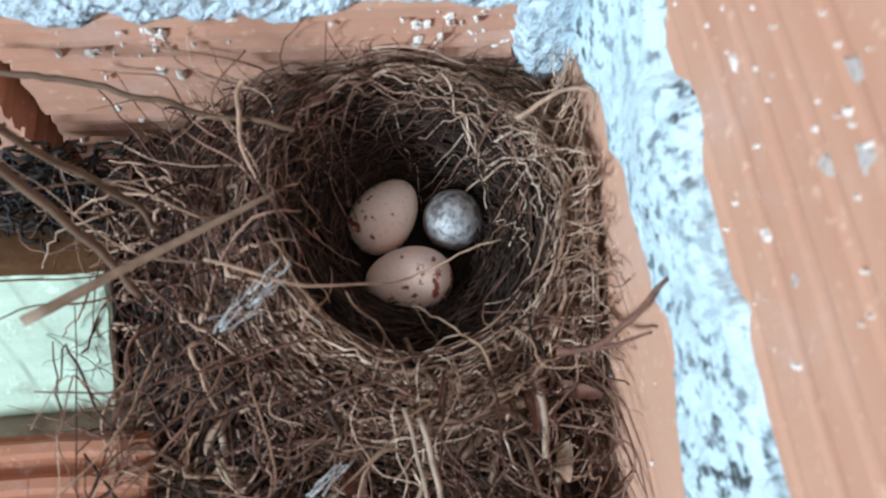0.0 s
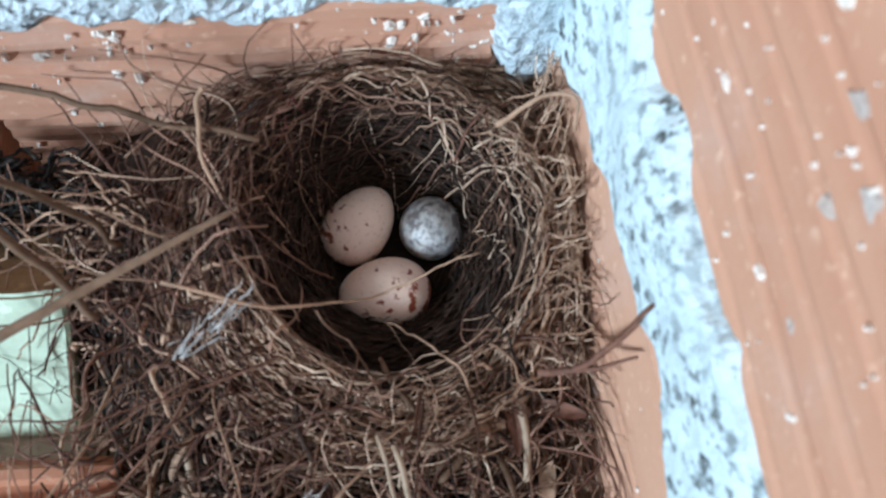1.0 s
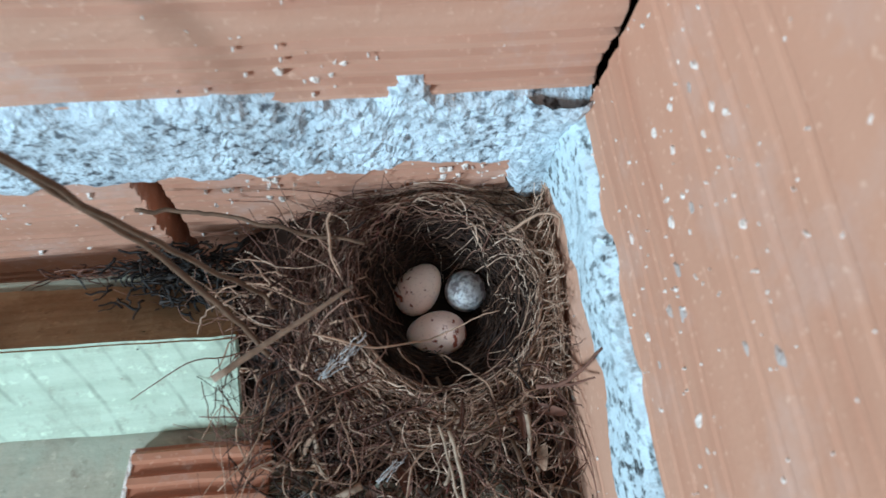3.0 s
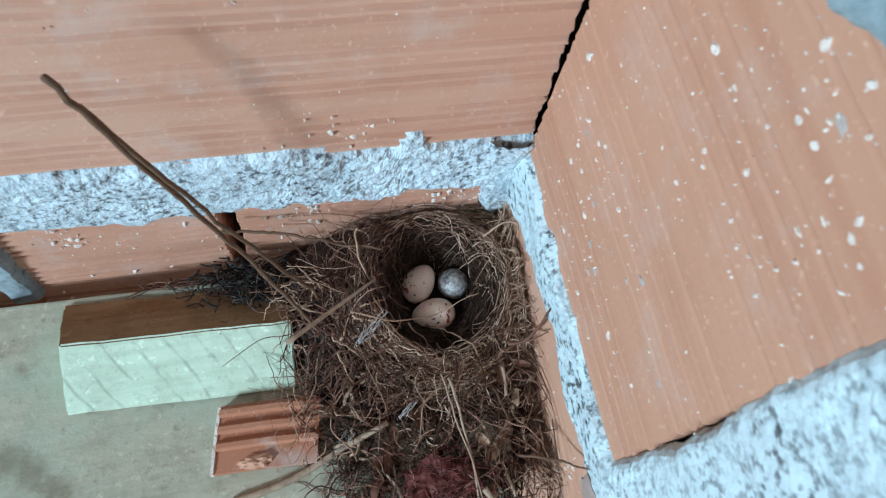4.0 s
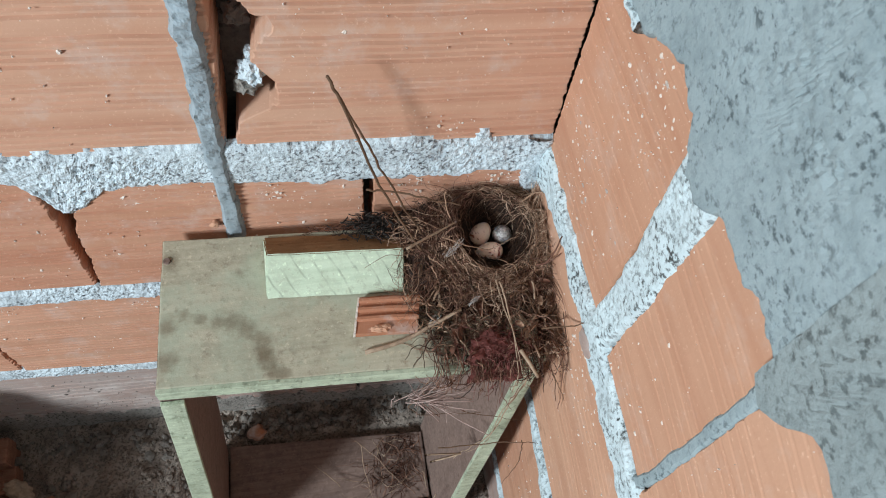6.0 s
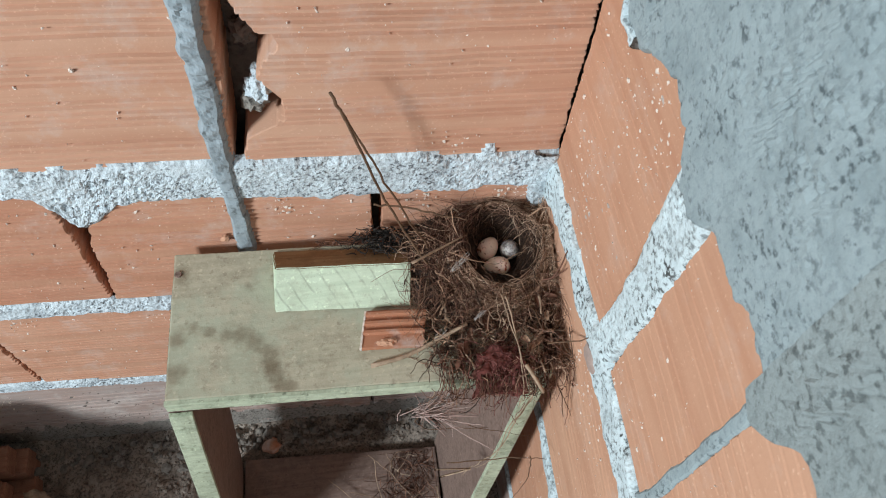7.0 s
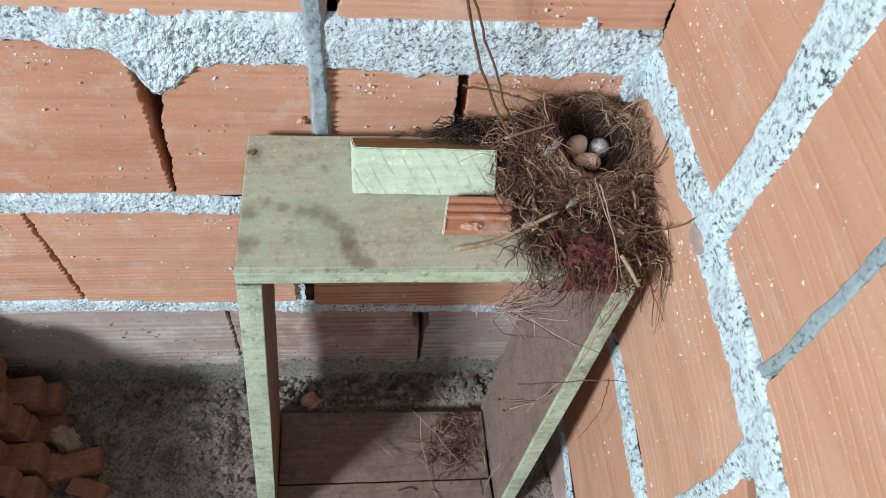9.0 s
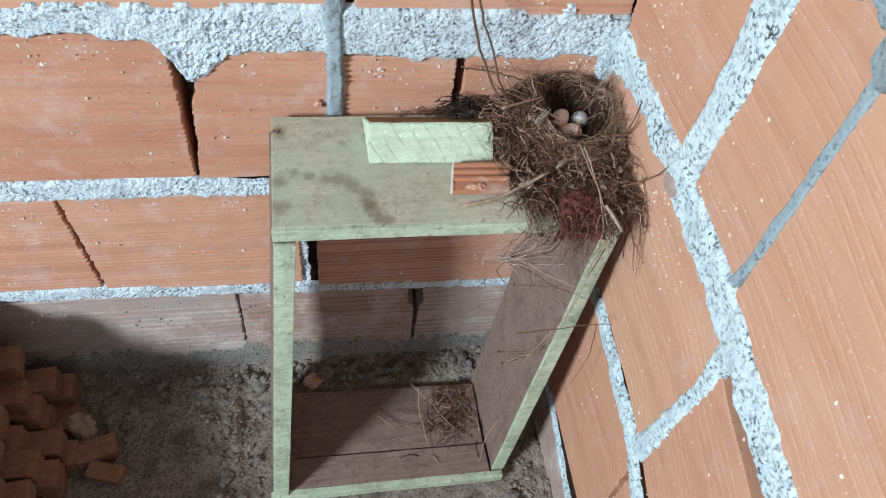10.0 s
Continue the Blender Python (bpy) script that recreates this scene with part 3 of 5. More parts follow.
# ---- ground ----
def ground_height(x, y):
    h = 0.006 * fnoise(x * 14, y * 14, 70) + 0.0050 * fnoise(x * 60, y * 60, 71) + 0.0026 * fnoise(x * 200, y * 200, 73, 2)
    h = h + 0.016 * np.exp(-np.maximum(0, -y + 0.01) / 0.03) * (x < 0.02)
    h = np.where((x > -0.36) & (x < -0.02) & (y < -0.03) & (y > -0.2), np.minimum(h, -0.001), h)
    return FLOOR + h


gx, gy = np.concatenate([np.linspace(-2.2, -0.8, 40), np.arange(-0.796, 0.03, 0.004)]), np.concatenate([np.linspace(-2.5, -0.45, 50), np.arange(-0.446, 0.05, 0.004)])
GX, GY = np.meshgrid(gx, gy)
tagged(obj("ground", np.stack([GX, GY, ground_height(GX, GY)], 2).reshape(-1, 3), grid_faces(len(gx), len(gy)), M_DIRT), "bare dry earth with loose grit", "ground", kind="structure")

# closing walls, ceiling: a plain unfinished room with a window and a doorway
shell = new("wall_left")
tagged(shell, "plain plastered wall with an open window", "wall", kind="structure")
X0, Y0 = -2.2, -2.5
slab("wall_panel", (X0 - 0.12, Y0, FLOOR - 0.1), (X0, -1.78, TOP), M_PLAIN, shell)
slab("wall_panel", (X0 - 0.12, -1.06, FLOOR - 0.1), (X0, 0.3, TOP), M_PLAIN, shell)
slab("wall_panel", (X0 - 0.12, -1.78, FLOOR - 0.1), (X0, -1.06, 1.02), M_PLAIN, shell)
slab("wall_panel", (X0 - 0.12, -1.78, 1.74), (X0, -1.06, TOP), M_PLAIN, shell)
shell = new("wall_front")
tagged(shell, "plain plastered wall with an open doorway", "wall", kind="structure")
slab("wall_panel", (X0 - 0.12, Y0 - 0.12, FLOOR - 0.1), (-1.25, Y0, TOP), M_PLAIN, shell)
slab("wall_panel", (-0.25, Y0 - 0.12, FLOOR - 0.1), (0.14, Y0, TOP), M_PLAIN, shell)
slab("wall_panel", (-1.25, Y0 - 0.12, 2.0), (-0.25, Y0, TOP), M_PLAIN, shell)
tagged(slab("ceiling", (X0 - 0.12, Y0 - 0.12, TOP), (0.2, 0.3, TOP + 0.12), M_PLAIN), "plain concrete ceiling slab", "ceiling", kind="structure")
slab("wall_facing", (-2.2, 0.004, FLOOR), (-0.76, 0.045, TOP), M_PLAIN, wall_back)
slab("wall_facing", (-0.76, 0.004, 0.605), (-0.002, 0.045, TOP), M_PLAIN, wall_back)
slab("wall_facing", (0.0, 0.004, 0.815), (0.63, 0.045, TOP), M_GREY, wall_right)
slab("wall_facing", (0.55, 0.006, FLOOR), (2.4, 0.045, TOP), M_PLAIN, wall_right)

# ---- wooden box ----
box = new("wooden_box")
tagged(box, "open weathered wooden box leaning in the corner, green paint flaking", "box")
SH = Vector((-0.035, -0.036, 0))       # how far the foot stands out from the head
T = 0.334                               # top of the head board
board = [(-0.2905, -0.120, T - 0.012), (-0.020, -0.131, T - 0.012), (-0.016, -0.012, T - 0.012), (-0.288, -0.002, T - 0.012)]
part("head_board", bezier_box(board, 0.012, 14, 0.0012, 1), M_GREEN, box, "weathered green painted head board")


def side(name, xt, xb, thick, inner, edge, label):
    """An upright board: its broad faces bare wood, its front edge painted."""
    top, foot = T - 0.0125, FLOOR + 0.003
    k = 0.0
    a = [(xb, -0.162 - k, foot), (xb, -0.040, foot), (xt, -0.006, top), (xt, -0.124, top)]
    ob = part(name, bezier_box(a, thick, 10, 0.001, 5), inner, box, label)
    f = 0.0035
    e = [(xb - f * 0, -0.162 - f, foot), (xb, -0.162, foot), (xt, -0.124, top), (xt, -0.124 - f, top)]
    part("painted_edge", bezier_box(e, thick, 6, 0.0006, 8, 0.0008), M_EDGE, ob, "chipped pale green painted front edge")
    return ob


side("side_board", -0.2905, -0.3245, 0.0165, M_BROWN, M_EDGE, "brown bare wooden side board")
side("side_board", -0.0280, -0.0705, 0.0145, M_BROWN, M_EDGE, "brown bare wooden side board")
foot = [(-0.307, -0.158, FLOOR + 0.002), (-0.0725, -0.166, FLOOR + 0.002), (-0.0725, -0.131, FLOOR + 0.002), (-0.307, -0.122, FLOOR + 0.002)]
part("foot_board", bezier_box(foot, 0.012, 10, 0.001, 9), M_BROWN, box, "brown bare wooden foot board")
foot = [(-0.3065, -0.120, FLOOR + 0.001), (-0.0730, -0.129, FLOOR + 0.001), (-0.0705, -0.048, FLOOR + 0.001), (-0.3045, -0.036, FLOOR + 0.001)]
part("foot_board", bezier_box(foot, 0.010, 12, 0.001, 19), M_BROWN, box, "dusty brown inner foot board")
lip = [(-0.326, -0.1665, FLOOR + 0.001), (-0.058, -0.174, FLOOR + 0.001), (-0.058, -0.166, FLOOR + 0.001), (-0.326, -0.158, FLOOR + 0.001)]
part("foot_edge", bezier_box(lip, 0.013, 8, 0.001, 10), M_EDGE, box, "chipped pale green lower edge")
front = [(-0.291, -0.1235, T - 0.0125), (-0.022, -0.1345, T - 0.0125), (-0.022, -0.131, T - 0.0125), (-0.291, -0.1195, T - 0.0125)]
part("head_edge", bezier_box(front, 0.0122, 8, 0.0008, 11), M_EDGE, box, "chipped pale green upper edge")

for a, b_ in (((-0.2705, -0.003), (-0.2735, -0.119)), ((-0.1505, -0.100), (-0.1530, -0.1225))):
    part("board_seam", bezier_box([(a[0], a[1], T - 0.0004), (b_[0], b_[1], T - 0.0004), (b_[0] + 0.0005, b_[1], T - 0.0004), (a[0] + 0.0005, a[1], T - 0.0004)][::-1], 0.0008, 6, 0, 23, 0.0003), M_BROWN, box, "dark seam in the paint")
bm = bmesh.new()
bmesh.ops.create_cone(bm, cap_ends=True, segments=18, radius1=0.0029, radius2=0.0024, depth=0.0014)
bmesh.ops.translate(bm, verts=bm.verts, vec=(-0.2845, -0.020, T + 0.0004))
part("nail_head", bm, M_BROWN, box, "dull rusty nail head")

# triangular offcut on the head board
bm = bmesh.new()
pro = [(-0.061, T + 0.0005), (-0.034, T + 0.019), (-0.008, T + 0.0015)]
ends = []
for x, d in ((-0.2135, 0.0), (-0.113, -0.006)):
    ends.append([bm.verts.new((x + 0.003 * (k == 1), y + d, z)) for k, (y, z) in enumerate(pro)])
bm.faces.new(ends[0])
bm.faces.new(ends[1][::-1])
for k in range(3):
    bm.faces.new((ends[0][k], ends[1][k], ends[1][(k + 1) % 3], ends[0][(k + 1) % 3]))
bmesh.ops.recalc_face_normals(bm, faces=bm.faces)
bmesh.ops.subdivide_edges(bm, edges=bm.edges[:], cuts=10, use_grid_fill=True)
bmesh.ops.bevel(bm, geom=[e for e in bm.edges if len(e.link_faces) == 2 and e.calc_face_angle(0) > 0.6], offset=0.0008, segments=2, affect="EDGES")
for v in bm.verts:
    v.co += noise.noise_vector(v.co * 120) * 0.0006
offcut = new("wood_offcut")
tagged(offcut, "pale green painted triangular wood offcut on the box", "wood offcut")
bare = bm.copy()
bm.normal_update()
bare.normal_update()
for mesh, keep_bare in ((bm, False), (bare, True)):
    mesh.faces.ensure_lookup_table()
    drop = [q for q in mesh.faces if (q.normal.y > 0.25 and q.normal.z > 0.1) != keep_bare]
    bmesh.ops.delete(mesh, geom=drop, context="FACES")
part("painted_body", bm, M_PALE, offcut, "pale green painted sawn faces")
part("bare_face", bare, M_TAN, offcut, "bare tan wood face")

# ribbed shard of a clay block
bm = bmesh.new()
ys = np.linspace(-0.099, -0.070, 29)
prof = [(y, T + 0.006 + 0.0022 * (1 if (int((y + 0.1) / 0.0036) % 2) else 0) * (y > -0.090)) for y in ys]
rows = []
for x, d in ((-0.1525, 0.0), (-0.13, -0.001), (-0.108, -0.003)):
    rows.append([bm.verts.new((x + 0.006 * (y + 0.099) / 0.029, y + d, z)) for y, z in prof])
low = [[bm.verts.new((r[0].co.x, r[0].co.y, T + 0.0008)), bm.verts.new((r[-1].co.x, r[-1].co.y, T + 0.0008))] for r in rows]
for a in range(2):
    for k in range(len(ys) - 1):
        bm.faces.new((rows[a][k], rows[a + 1][k], rows[a + 1][k + 1], rows[a][k + 1]))
    bm.faces.new((low[a][0], low[a + 1][0], rows[a + 1][0], rows[a][0]))
    bm.faces.new((low[a][1], rows[a][-1], rows[a + 1][-1], low[a + 1][1]))
    bm.faces.new((low[a][0], low[a][1], low[a + 1][1], low[a + 1][0]))
for a in (0, 2):
    bm.faces.new([low[a][0], *rows[a], low[a][1]])
bmesh.ops.recalc_face_normals(bm, faces=bm.faces)
shard = new("brick_shard")
tagged(shard, "small ribbed shard of red clay block on the box", "brick shard")
part("ribbed_face", bm, M_SHARD, shard)
bm = bmesh.new()
bmesh.ops.create_icosphere(bm, subdivisions=3, radius=1)
for v in bm.verts:
    k = 1 + 0.5 * noise.noise(v.co * 2.2) + 0.3 * noise.noise(v.co * 6)
    v.co = Vector((-0.134 + v.co.x * 0.0068 * k, -0.0970 + v.co.y * 0.0030 * k, T + 0.0066 + v.co.z * 0.0022 * k))
part("broken_lump", bm, M_CLAY_SMOOTH, shard, "paler freshly broken clay")
part("broken_edge", bezier_box([(-0.1540, -0.099, T + 0.0010), (-0.1524, -0.099, T + 0.0010), (-0.1464, -0.070, T + 0.0010), (-0.1480, -0.070, T + 0.0010)], 0.0058, 5, 0.0003, 17), M_SPLASH, shard, "pale chipped edge")

# ---- eggs ----
def egg(name, at, axis, length, width, mat, label):
    bm = bmesh.new()
    bmesh.ops.create_uvsphere(bm, u_segments=40, v_segments=24, radius=1)
    for v in bm.verts:
        x, y, z = v.co.z, v.co.x, v.co.y
        r = 1 + 0.13 * x
        v.co = Vector((x * length / 2, y * width / 2 * r, z * width / 2 * r))
    ob = part(name, bm, mat, smooth=True)
    ob.matrix_world = Matrix.Translation(at) @ Vector(axis).to_track_quat("X", "Z").to_matrix().to_4x4()
    tagged(ob, label, "egg", group="eggs in the nest")
    return ob


egg("egg", (-0.0435, -0.0445, 0.342), (1.0, -0.05, 0.05), 0.0212, 0.0158, M_EGG, "cream egg with rusty speckles lying in the nest")
egg("egg", (-0.0478, -0.0275, 0.342), (-0.62, -0.62, -0.25), 0.0205, 0.0155, M_EGG, "cream egg with rusty blotches at its blunt end")
egg("egg", (-0.0310, -0.0305, 0.343), (0.2, 0.3, -0.9), 0.0190, 0.0152, M_EGG_GREY, "round grey egg densely mottled and darker than the others")


# ---- nest ----
nest = new("bird_nest")
tagged(nest, "cup nest of rootlets and dry plant fibre wedged in the corner", "nest")
CX, CY, CZ = -0.042, -0.036, 0.371         # middle of the rim
CUP_R, RIM_R = 0.0275, 0.036
rng = np.random.RandomState(5)


def limit(p):
    """Keeps strands out of the two walls and above the head board."""
    p = np.array(p, float)
    p[:, 0] = np.minimum(p[:, 0], -0.0016)
    p[:, 1] = np.minimum(p[:, 1], -0.0335 * p[:, 0] - 0.0018)
    p[:, 2] = np.where((p[:, 1] > -0.136) & (p[:, 2] > 0.318), np.maximum(p[:, 2], T + 0.0006), p[:, 2])
    return p


def shoulder(x, y):
    """True behind the low left shoulder of the nest, where the wall shows."""
    return x < -0.062 and y > -0.010 - (-0.062 - x) * 0.30


def heap(x, y):
    """Height of the packed surface."""
    dx, dy = x - CX, y - CY
    r = np.sqrt(dx * dx + dy * dy)
    a = np.arctan2(dy, dx)
    inner = -0.0370 + 0.031 * np.clip(r / CUP_R, 0, 1) ** 2.6
    sn = np.sin(a)
    crown = -0.0085 + np.where(sn > 0, -0.0015 * sn, 0.0165 * sn) - 0.002 * np.cos(a) + 0.0045 * np.sin(np.clip((r - CUP_R) / (RIM_R - CUP_R), 0, 1) * np.pi)
    fall = np.clip((r - RIM_R) / 0.052, 0, 2)
    outer = crown - (0.026 + 0.009 * np.maximum(0, -np.cos(a))) * fall ** 1.15
    h = np.where(r < CUP_R, np.minimum(inner, crown), outer)
    return np.maximum(CZ + h + 0.0018 * fnoise(x * 150, y * 150, 5), T + 0.0008)


# packed body under the strands, coloured with the shade of the gaps
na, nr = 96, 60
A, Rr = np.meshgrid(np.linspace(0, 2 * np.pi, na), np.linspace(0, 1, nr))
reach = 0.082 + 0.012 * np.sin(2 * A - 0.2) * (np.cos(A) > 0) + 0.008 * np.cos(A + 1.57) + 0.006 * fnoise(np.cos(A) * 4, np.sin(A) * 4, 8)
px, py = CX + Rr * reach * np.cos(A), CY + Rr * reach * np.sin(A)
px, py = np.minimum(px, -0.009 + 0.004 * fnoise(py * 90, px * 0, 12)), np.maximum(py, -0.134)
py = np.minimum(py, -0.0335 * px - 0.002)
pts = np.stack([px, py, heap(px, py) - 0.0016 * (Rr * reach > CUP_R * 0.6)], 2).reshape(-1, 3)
obj("packed_body", pts, grid_faces(na, nr), M_BODY, nest, "packed inner body, near-black for the shade between strands")

# lining: fine dark strands wound round the inside of the cup, the hollow's shade put into their tone
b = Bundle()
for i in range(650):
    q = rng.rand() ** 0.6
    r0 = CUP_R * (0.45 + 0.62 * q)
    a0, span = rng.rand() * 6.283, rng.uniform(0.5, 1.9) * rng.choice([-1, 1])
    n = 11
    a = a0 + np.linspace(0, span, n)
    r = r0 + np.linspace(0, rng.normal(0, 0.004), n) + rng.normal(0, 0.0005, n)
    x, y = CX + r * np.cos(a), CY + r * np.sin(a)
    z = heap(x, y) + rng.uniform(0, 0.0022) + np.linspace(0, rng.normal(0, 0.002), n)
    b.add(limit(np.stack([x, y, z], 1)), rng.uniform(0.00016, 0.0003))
b.make("cup_lining", M_LINING, nest, "fine brown lining strands darkened for the cup's shade")

# rim: tan rootlets wound round the cup, looser outside
b, bd = Bundle(), Bundle()
for i in range(1250):
    a0, span = rng.rand() * 6.283, rng.uniform(0.4, 1.6) * rng.choice([-1, 1])
    r0 = rng.uniform(CUP_R - 0.001, RIM_R + 0.016)
    ahead = math.sin(a0 + span / 2) < -0.3              # the open front is looser and paler
    if ahead and rng.rand() < 0.45:
        continue
    mid = a0 + span / 2
    if shoulder(CX + r0 * math.cos(mid), CY + r0 * math.sin(mid)) and rng.rand() < 0.8:
        continue
    n = 18
    a = a0 + np.linspace(0, span, n)
    kink = np.convolve(rng.normal(0, 0.0028, n + 4), np.ones(5) / 5, "valid")
    r = r0 + np.linspace(0, rng.normal(0, 0.008), n) + kink
    if ahead:                                            # the front lip keeps clear of the eggs
        r = np.maximum(r, CUP_R + 0.001 + 0.002 * rng.rand())
    x, y = CX + r * np.cos(a), CY + r * np.sin(a)
    x = np.minimum(x, -0.002 - rng.rand() * 0.003)
    z = heap(x, np.minimum(y, -0.002)) + rng.uniform(-0.0005, 0.0028 if ahead else 0.0050) + np.linspace(0, rng.normal(0, 0.0015 if ahead else 0.003), n) + np.convolve(rng.normal(0, 0.0018, n + 4), np.ones(5) / 5, "valid")
    lit_share = 0.42 + 0.4 * np.cos(a0 + span / 2 - 0.2)       # the side by the bare wall is the palest: light falling there is put into the tone
    lit_share = 0.72 if ahead else lit_share
    (b if rng.rand() < lit_share else bd).add(limit(np.stack([x, y, z], 1)), rng.choice([0.00010, 0.00013, 0.00016, 0.0002, 0.00026, 0.00034]))
b.make("rim_rootlets", M_ROOT, nest, "pale tan wound rootlets")
bd.make("rim_fibres", M_BARK, nest, "brown wound plant fibres")

# outer heap: tangled short strands in every direction
b, bd, bk = Bundle(), Bundle(), Bundle()
for i in range(2700):
    x0, y0 = rng.uniform(-0.128, -0.004), rng.uniform(-0.134, -0.004)
    r = math.hypot(x0 - CX, y0 - CY)
    if r < RIM_R + 0.003 or r > 0.100 or (x0 < -0.108 and y0 < -0.045) or (x0 < -0.100 and y0 < -0.085 and rng.rand() < 0.8):
        continue
    if shoulder(x0, y0) and rng.rand() < 0.9:
        continue
    n = 16
    turn = rng.rand() * 6.283
    step = rng.uniform(0.006, 0.034) / n
    heading = turn + np.cumsum(rng.normal(0, 0.24, n)) + np.linspace(0, rng.normal(0, 1.2), n)
    x, y = x0 + np.cumsum(np.cos(heading)) * step, y0 + np.cumsum(np.sin(heading)) * step
    lift = rng.uniform(0, 0.006) + np.linspace(0, rng.normal(0, 0.0055), n)
    z = heap(x, y) + np.maximum(lift, -0.0006) + rng.normal(0, 0.0003, n)
    z = np.where(y < -0.1345, T + np.minimum(0.004, lift) - (-0.1345 - y) * rng.uniform(0.5, 3), z)
    left = x0 < -0.07
    u = rng.rand()
    tgt = (bk if u < 0.45 else bd if u < 0.86 else b) if left else (bk if u < 0.32 else bd if u < 0.74 else b)
    tgt.add(limit(np.stack([x, y, z], 1)), rng.choice([0.00012, 0.00015, 0.00019, 0.00025, 0.00033, 0.00048]))
b.make("loose_rootlets", M_ROOT, nest, "pale tangled rootlets")
bd.make("loose_fibres", M_BARK, nest, "tangled brown fibres")
bk.make("dark_fibres", M_LINING, nest, "tangled dark brown fibres")

# ends that stand out round the edge
b = Bundle()
for i in range(190):
    a = rng.uniform(0.7, 5.9)
    r0 = rng.uniform(0.036, 0.060)
    x0, y0 = min(CX + r0 * math.cos(a), -0.004), min(CY + r0 * math.sin(a), -0.003)
    y0 = max(y0, -0.128)
    if shoulder(x0, y0) and rng.rand() < 0.5:
        continue
    z0 = float(heap(np.array(x0), np.array(y0)))
    ln = rng.uniform(0.006, 0.022)
    d = np.array([math.cos(a) * 0.7, math.sin(a) * 0.7, rng.uniform(0.1, 1.0)]) * ln
    w = rng.normal(0, 0.18, (2, 3)) * ln
    b.add(limit(spline([(x0, y0, z0), np.array((x0, y0, z0)) + d * 0.5 + w[0], np.array((x0, y0, z0)) + d + w[1]], 8)), rng.uniform(0.00014, 0.0003), 3, 0.4)
b.make("standing_ends", M_BARK, nest, "thin upstanding fibre ends")

# longer loose strands springing out of the heap
b, bp = Bundle(), Bundle()
for i in range(170):
    a = rng.uniform(2.0, 5.6)
    r0 = rng.uniform(0.030, 0.066)
    x0, y0 = min(CX + r0 * math.cos(a), -0.004), max(min(CY + r0 * math.sin(a), -0.003), -0.130)
    if x0 < -0.112 or shoulder(x0, y0):
        continue
    z0 = float(heap(np.array(x0), np.array(y0)))
    ln = rng.uniform(0.014, 0.038)
    t1 = a + rng.normal(0, 1.0)
    d = np.array([math.cos(t1), math.sin(t1), rng.uniform(-0.05, 0.55)]) * ln
    p0 = np.array([x0, y0, z0])
    w = rng.normal(0, 0.20, (3, 3)) * ln * 0.6
    w[:, 2] = np.abs(w[:, 2])
    (b if rng.rand() < 0.6 else bp).add(limit(spline([p0, p0 + d * 0.33 + w[0] * 0.6, p0 + d * 0.66 + w[1], p0 + d + w[2]], 16, 0.0002, rng)), rng.choice([0.00018, 0.00025, 0.00035, 0.00045]), 4, 0.4)
b.make("springing_fibres", M_BARK, nest, "loose brown strands springing out")
bp.make("springing_rootlets", M_ROOT, nest, "loose pale strands springing out")

# coarse broken stems and bark bits in the front of the heap
for k in range(70):
    x0, y0 = rng.uniform(-0.100, -0.010), rng.uniform(-0.130, -0.072)
    z0 = float(heap(np.array(x0), np.array(y0))) + rng.uniform(0.001, 0.005)
    ln, a = rng.uniform(0.006, 0.017), rng.uniform(0, 6.28)
    d = np.array([math.cos(a), math.sin(a), rng.uniform(-0.25, 0.45)]) * ln
    p0 = np.array([x0, y0, z0])
    c = limit(spline([p0, p0 + d * 0.5 + rng.normal(0, 0.08, 3) * ln, p0 + d], 7, 0.0003, rng))
    c[:, 1] = np.maximum(c[:, 1], -0.1335)
    v, f = tube(c, rng.uniform(0.0005, 0.0011), 5, rng.uniform(0.5, 0.9))
    obj("broken_stem", v, f, (M_BARK, M_TWIG, M_LINING, M_STRAW)[k % 4 if k % 8 else 3], nest, "short coarse broken stem")

# strands hanging over the front of the box
b = Bundle()
for i in range(85):
    x0 = rng.uniform(-0.100, -0.012)
    y0 = -0.133 - rng.uniform(0, 0.006)
    drop = (0.006 + 0.040 * rng.rand() ** 2) * (1.2 if -0.07 < x0 < -0.03 else 0.6)
    sx = rng.normal(0, 0.012)
    b.add(spline([(x0, -0.120, T + 0.006), (x0 + sx * 0.3, y0 - 0.003, T + 0.001), (x0 + sx * 0.7, y0 - 0.004, T - drop * 0.5), (x0 + sx, y0 + rng.normal(0, 0.004), T - drop)], 14, 0.0016, rng), rng.uniform(0.0002, 0.00045), 3)
b.make("hanging_strands", M_BARK, nest, "brown strands hanging over the edge")

# long pale loops lying loosely round the rim, most of them in front and by the bare wall, where their pale tone also
# stands for light
b = Bundle()
for i in range(150):
    a0, span = rng.uniform(-3.0, 0.9), rng.uniform(0.7, 2.2) * rng.choice([-1, 1])
    r0 = rng.uniform(0.033, 0.047)
    n = 26
    a = a0 + np.linspace(0, span, n)
    kink = np.convolve(rng.normal(0, 0.0034, n + 4), np.ones(5) / 5, "valid")
    r = np.maximum(r0 + np.linspace(0, rng.normal(0.001, 0.006), n) + kink, 0.031)
    x, y = np.minimum(CX + r * np.cos(a), -0.003), np.minimum(CY + r * np.sin(a), -0.003)
    z = heap(x, y) + rng.uniform(0.0005, 0.0035) + np.convolve(rng.normal(0, 0.0024, n + 4), np.ones(5) / 5, "valid")
    b.add(limit(np.stack([x, y, z], 1)), rng.choice([0.00015, 0.0002, 0.00027, 0.00036]), 4, 0.5)
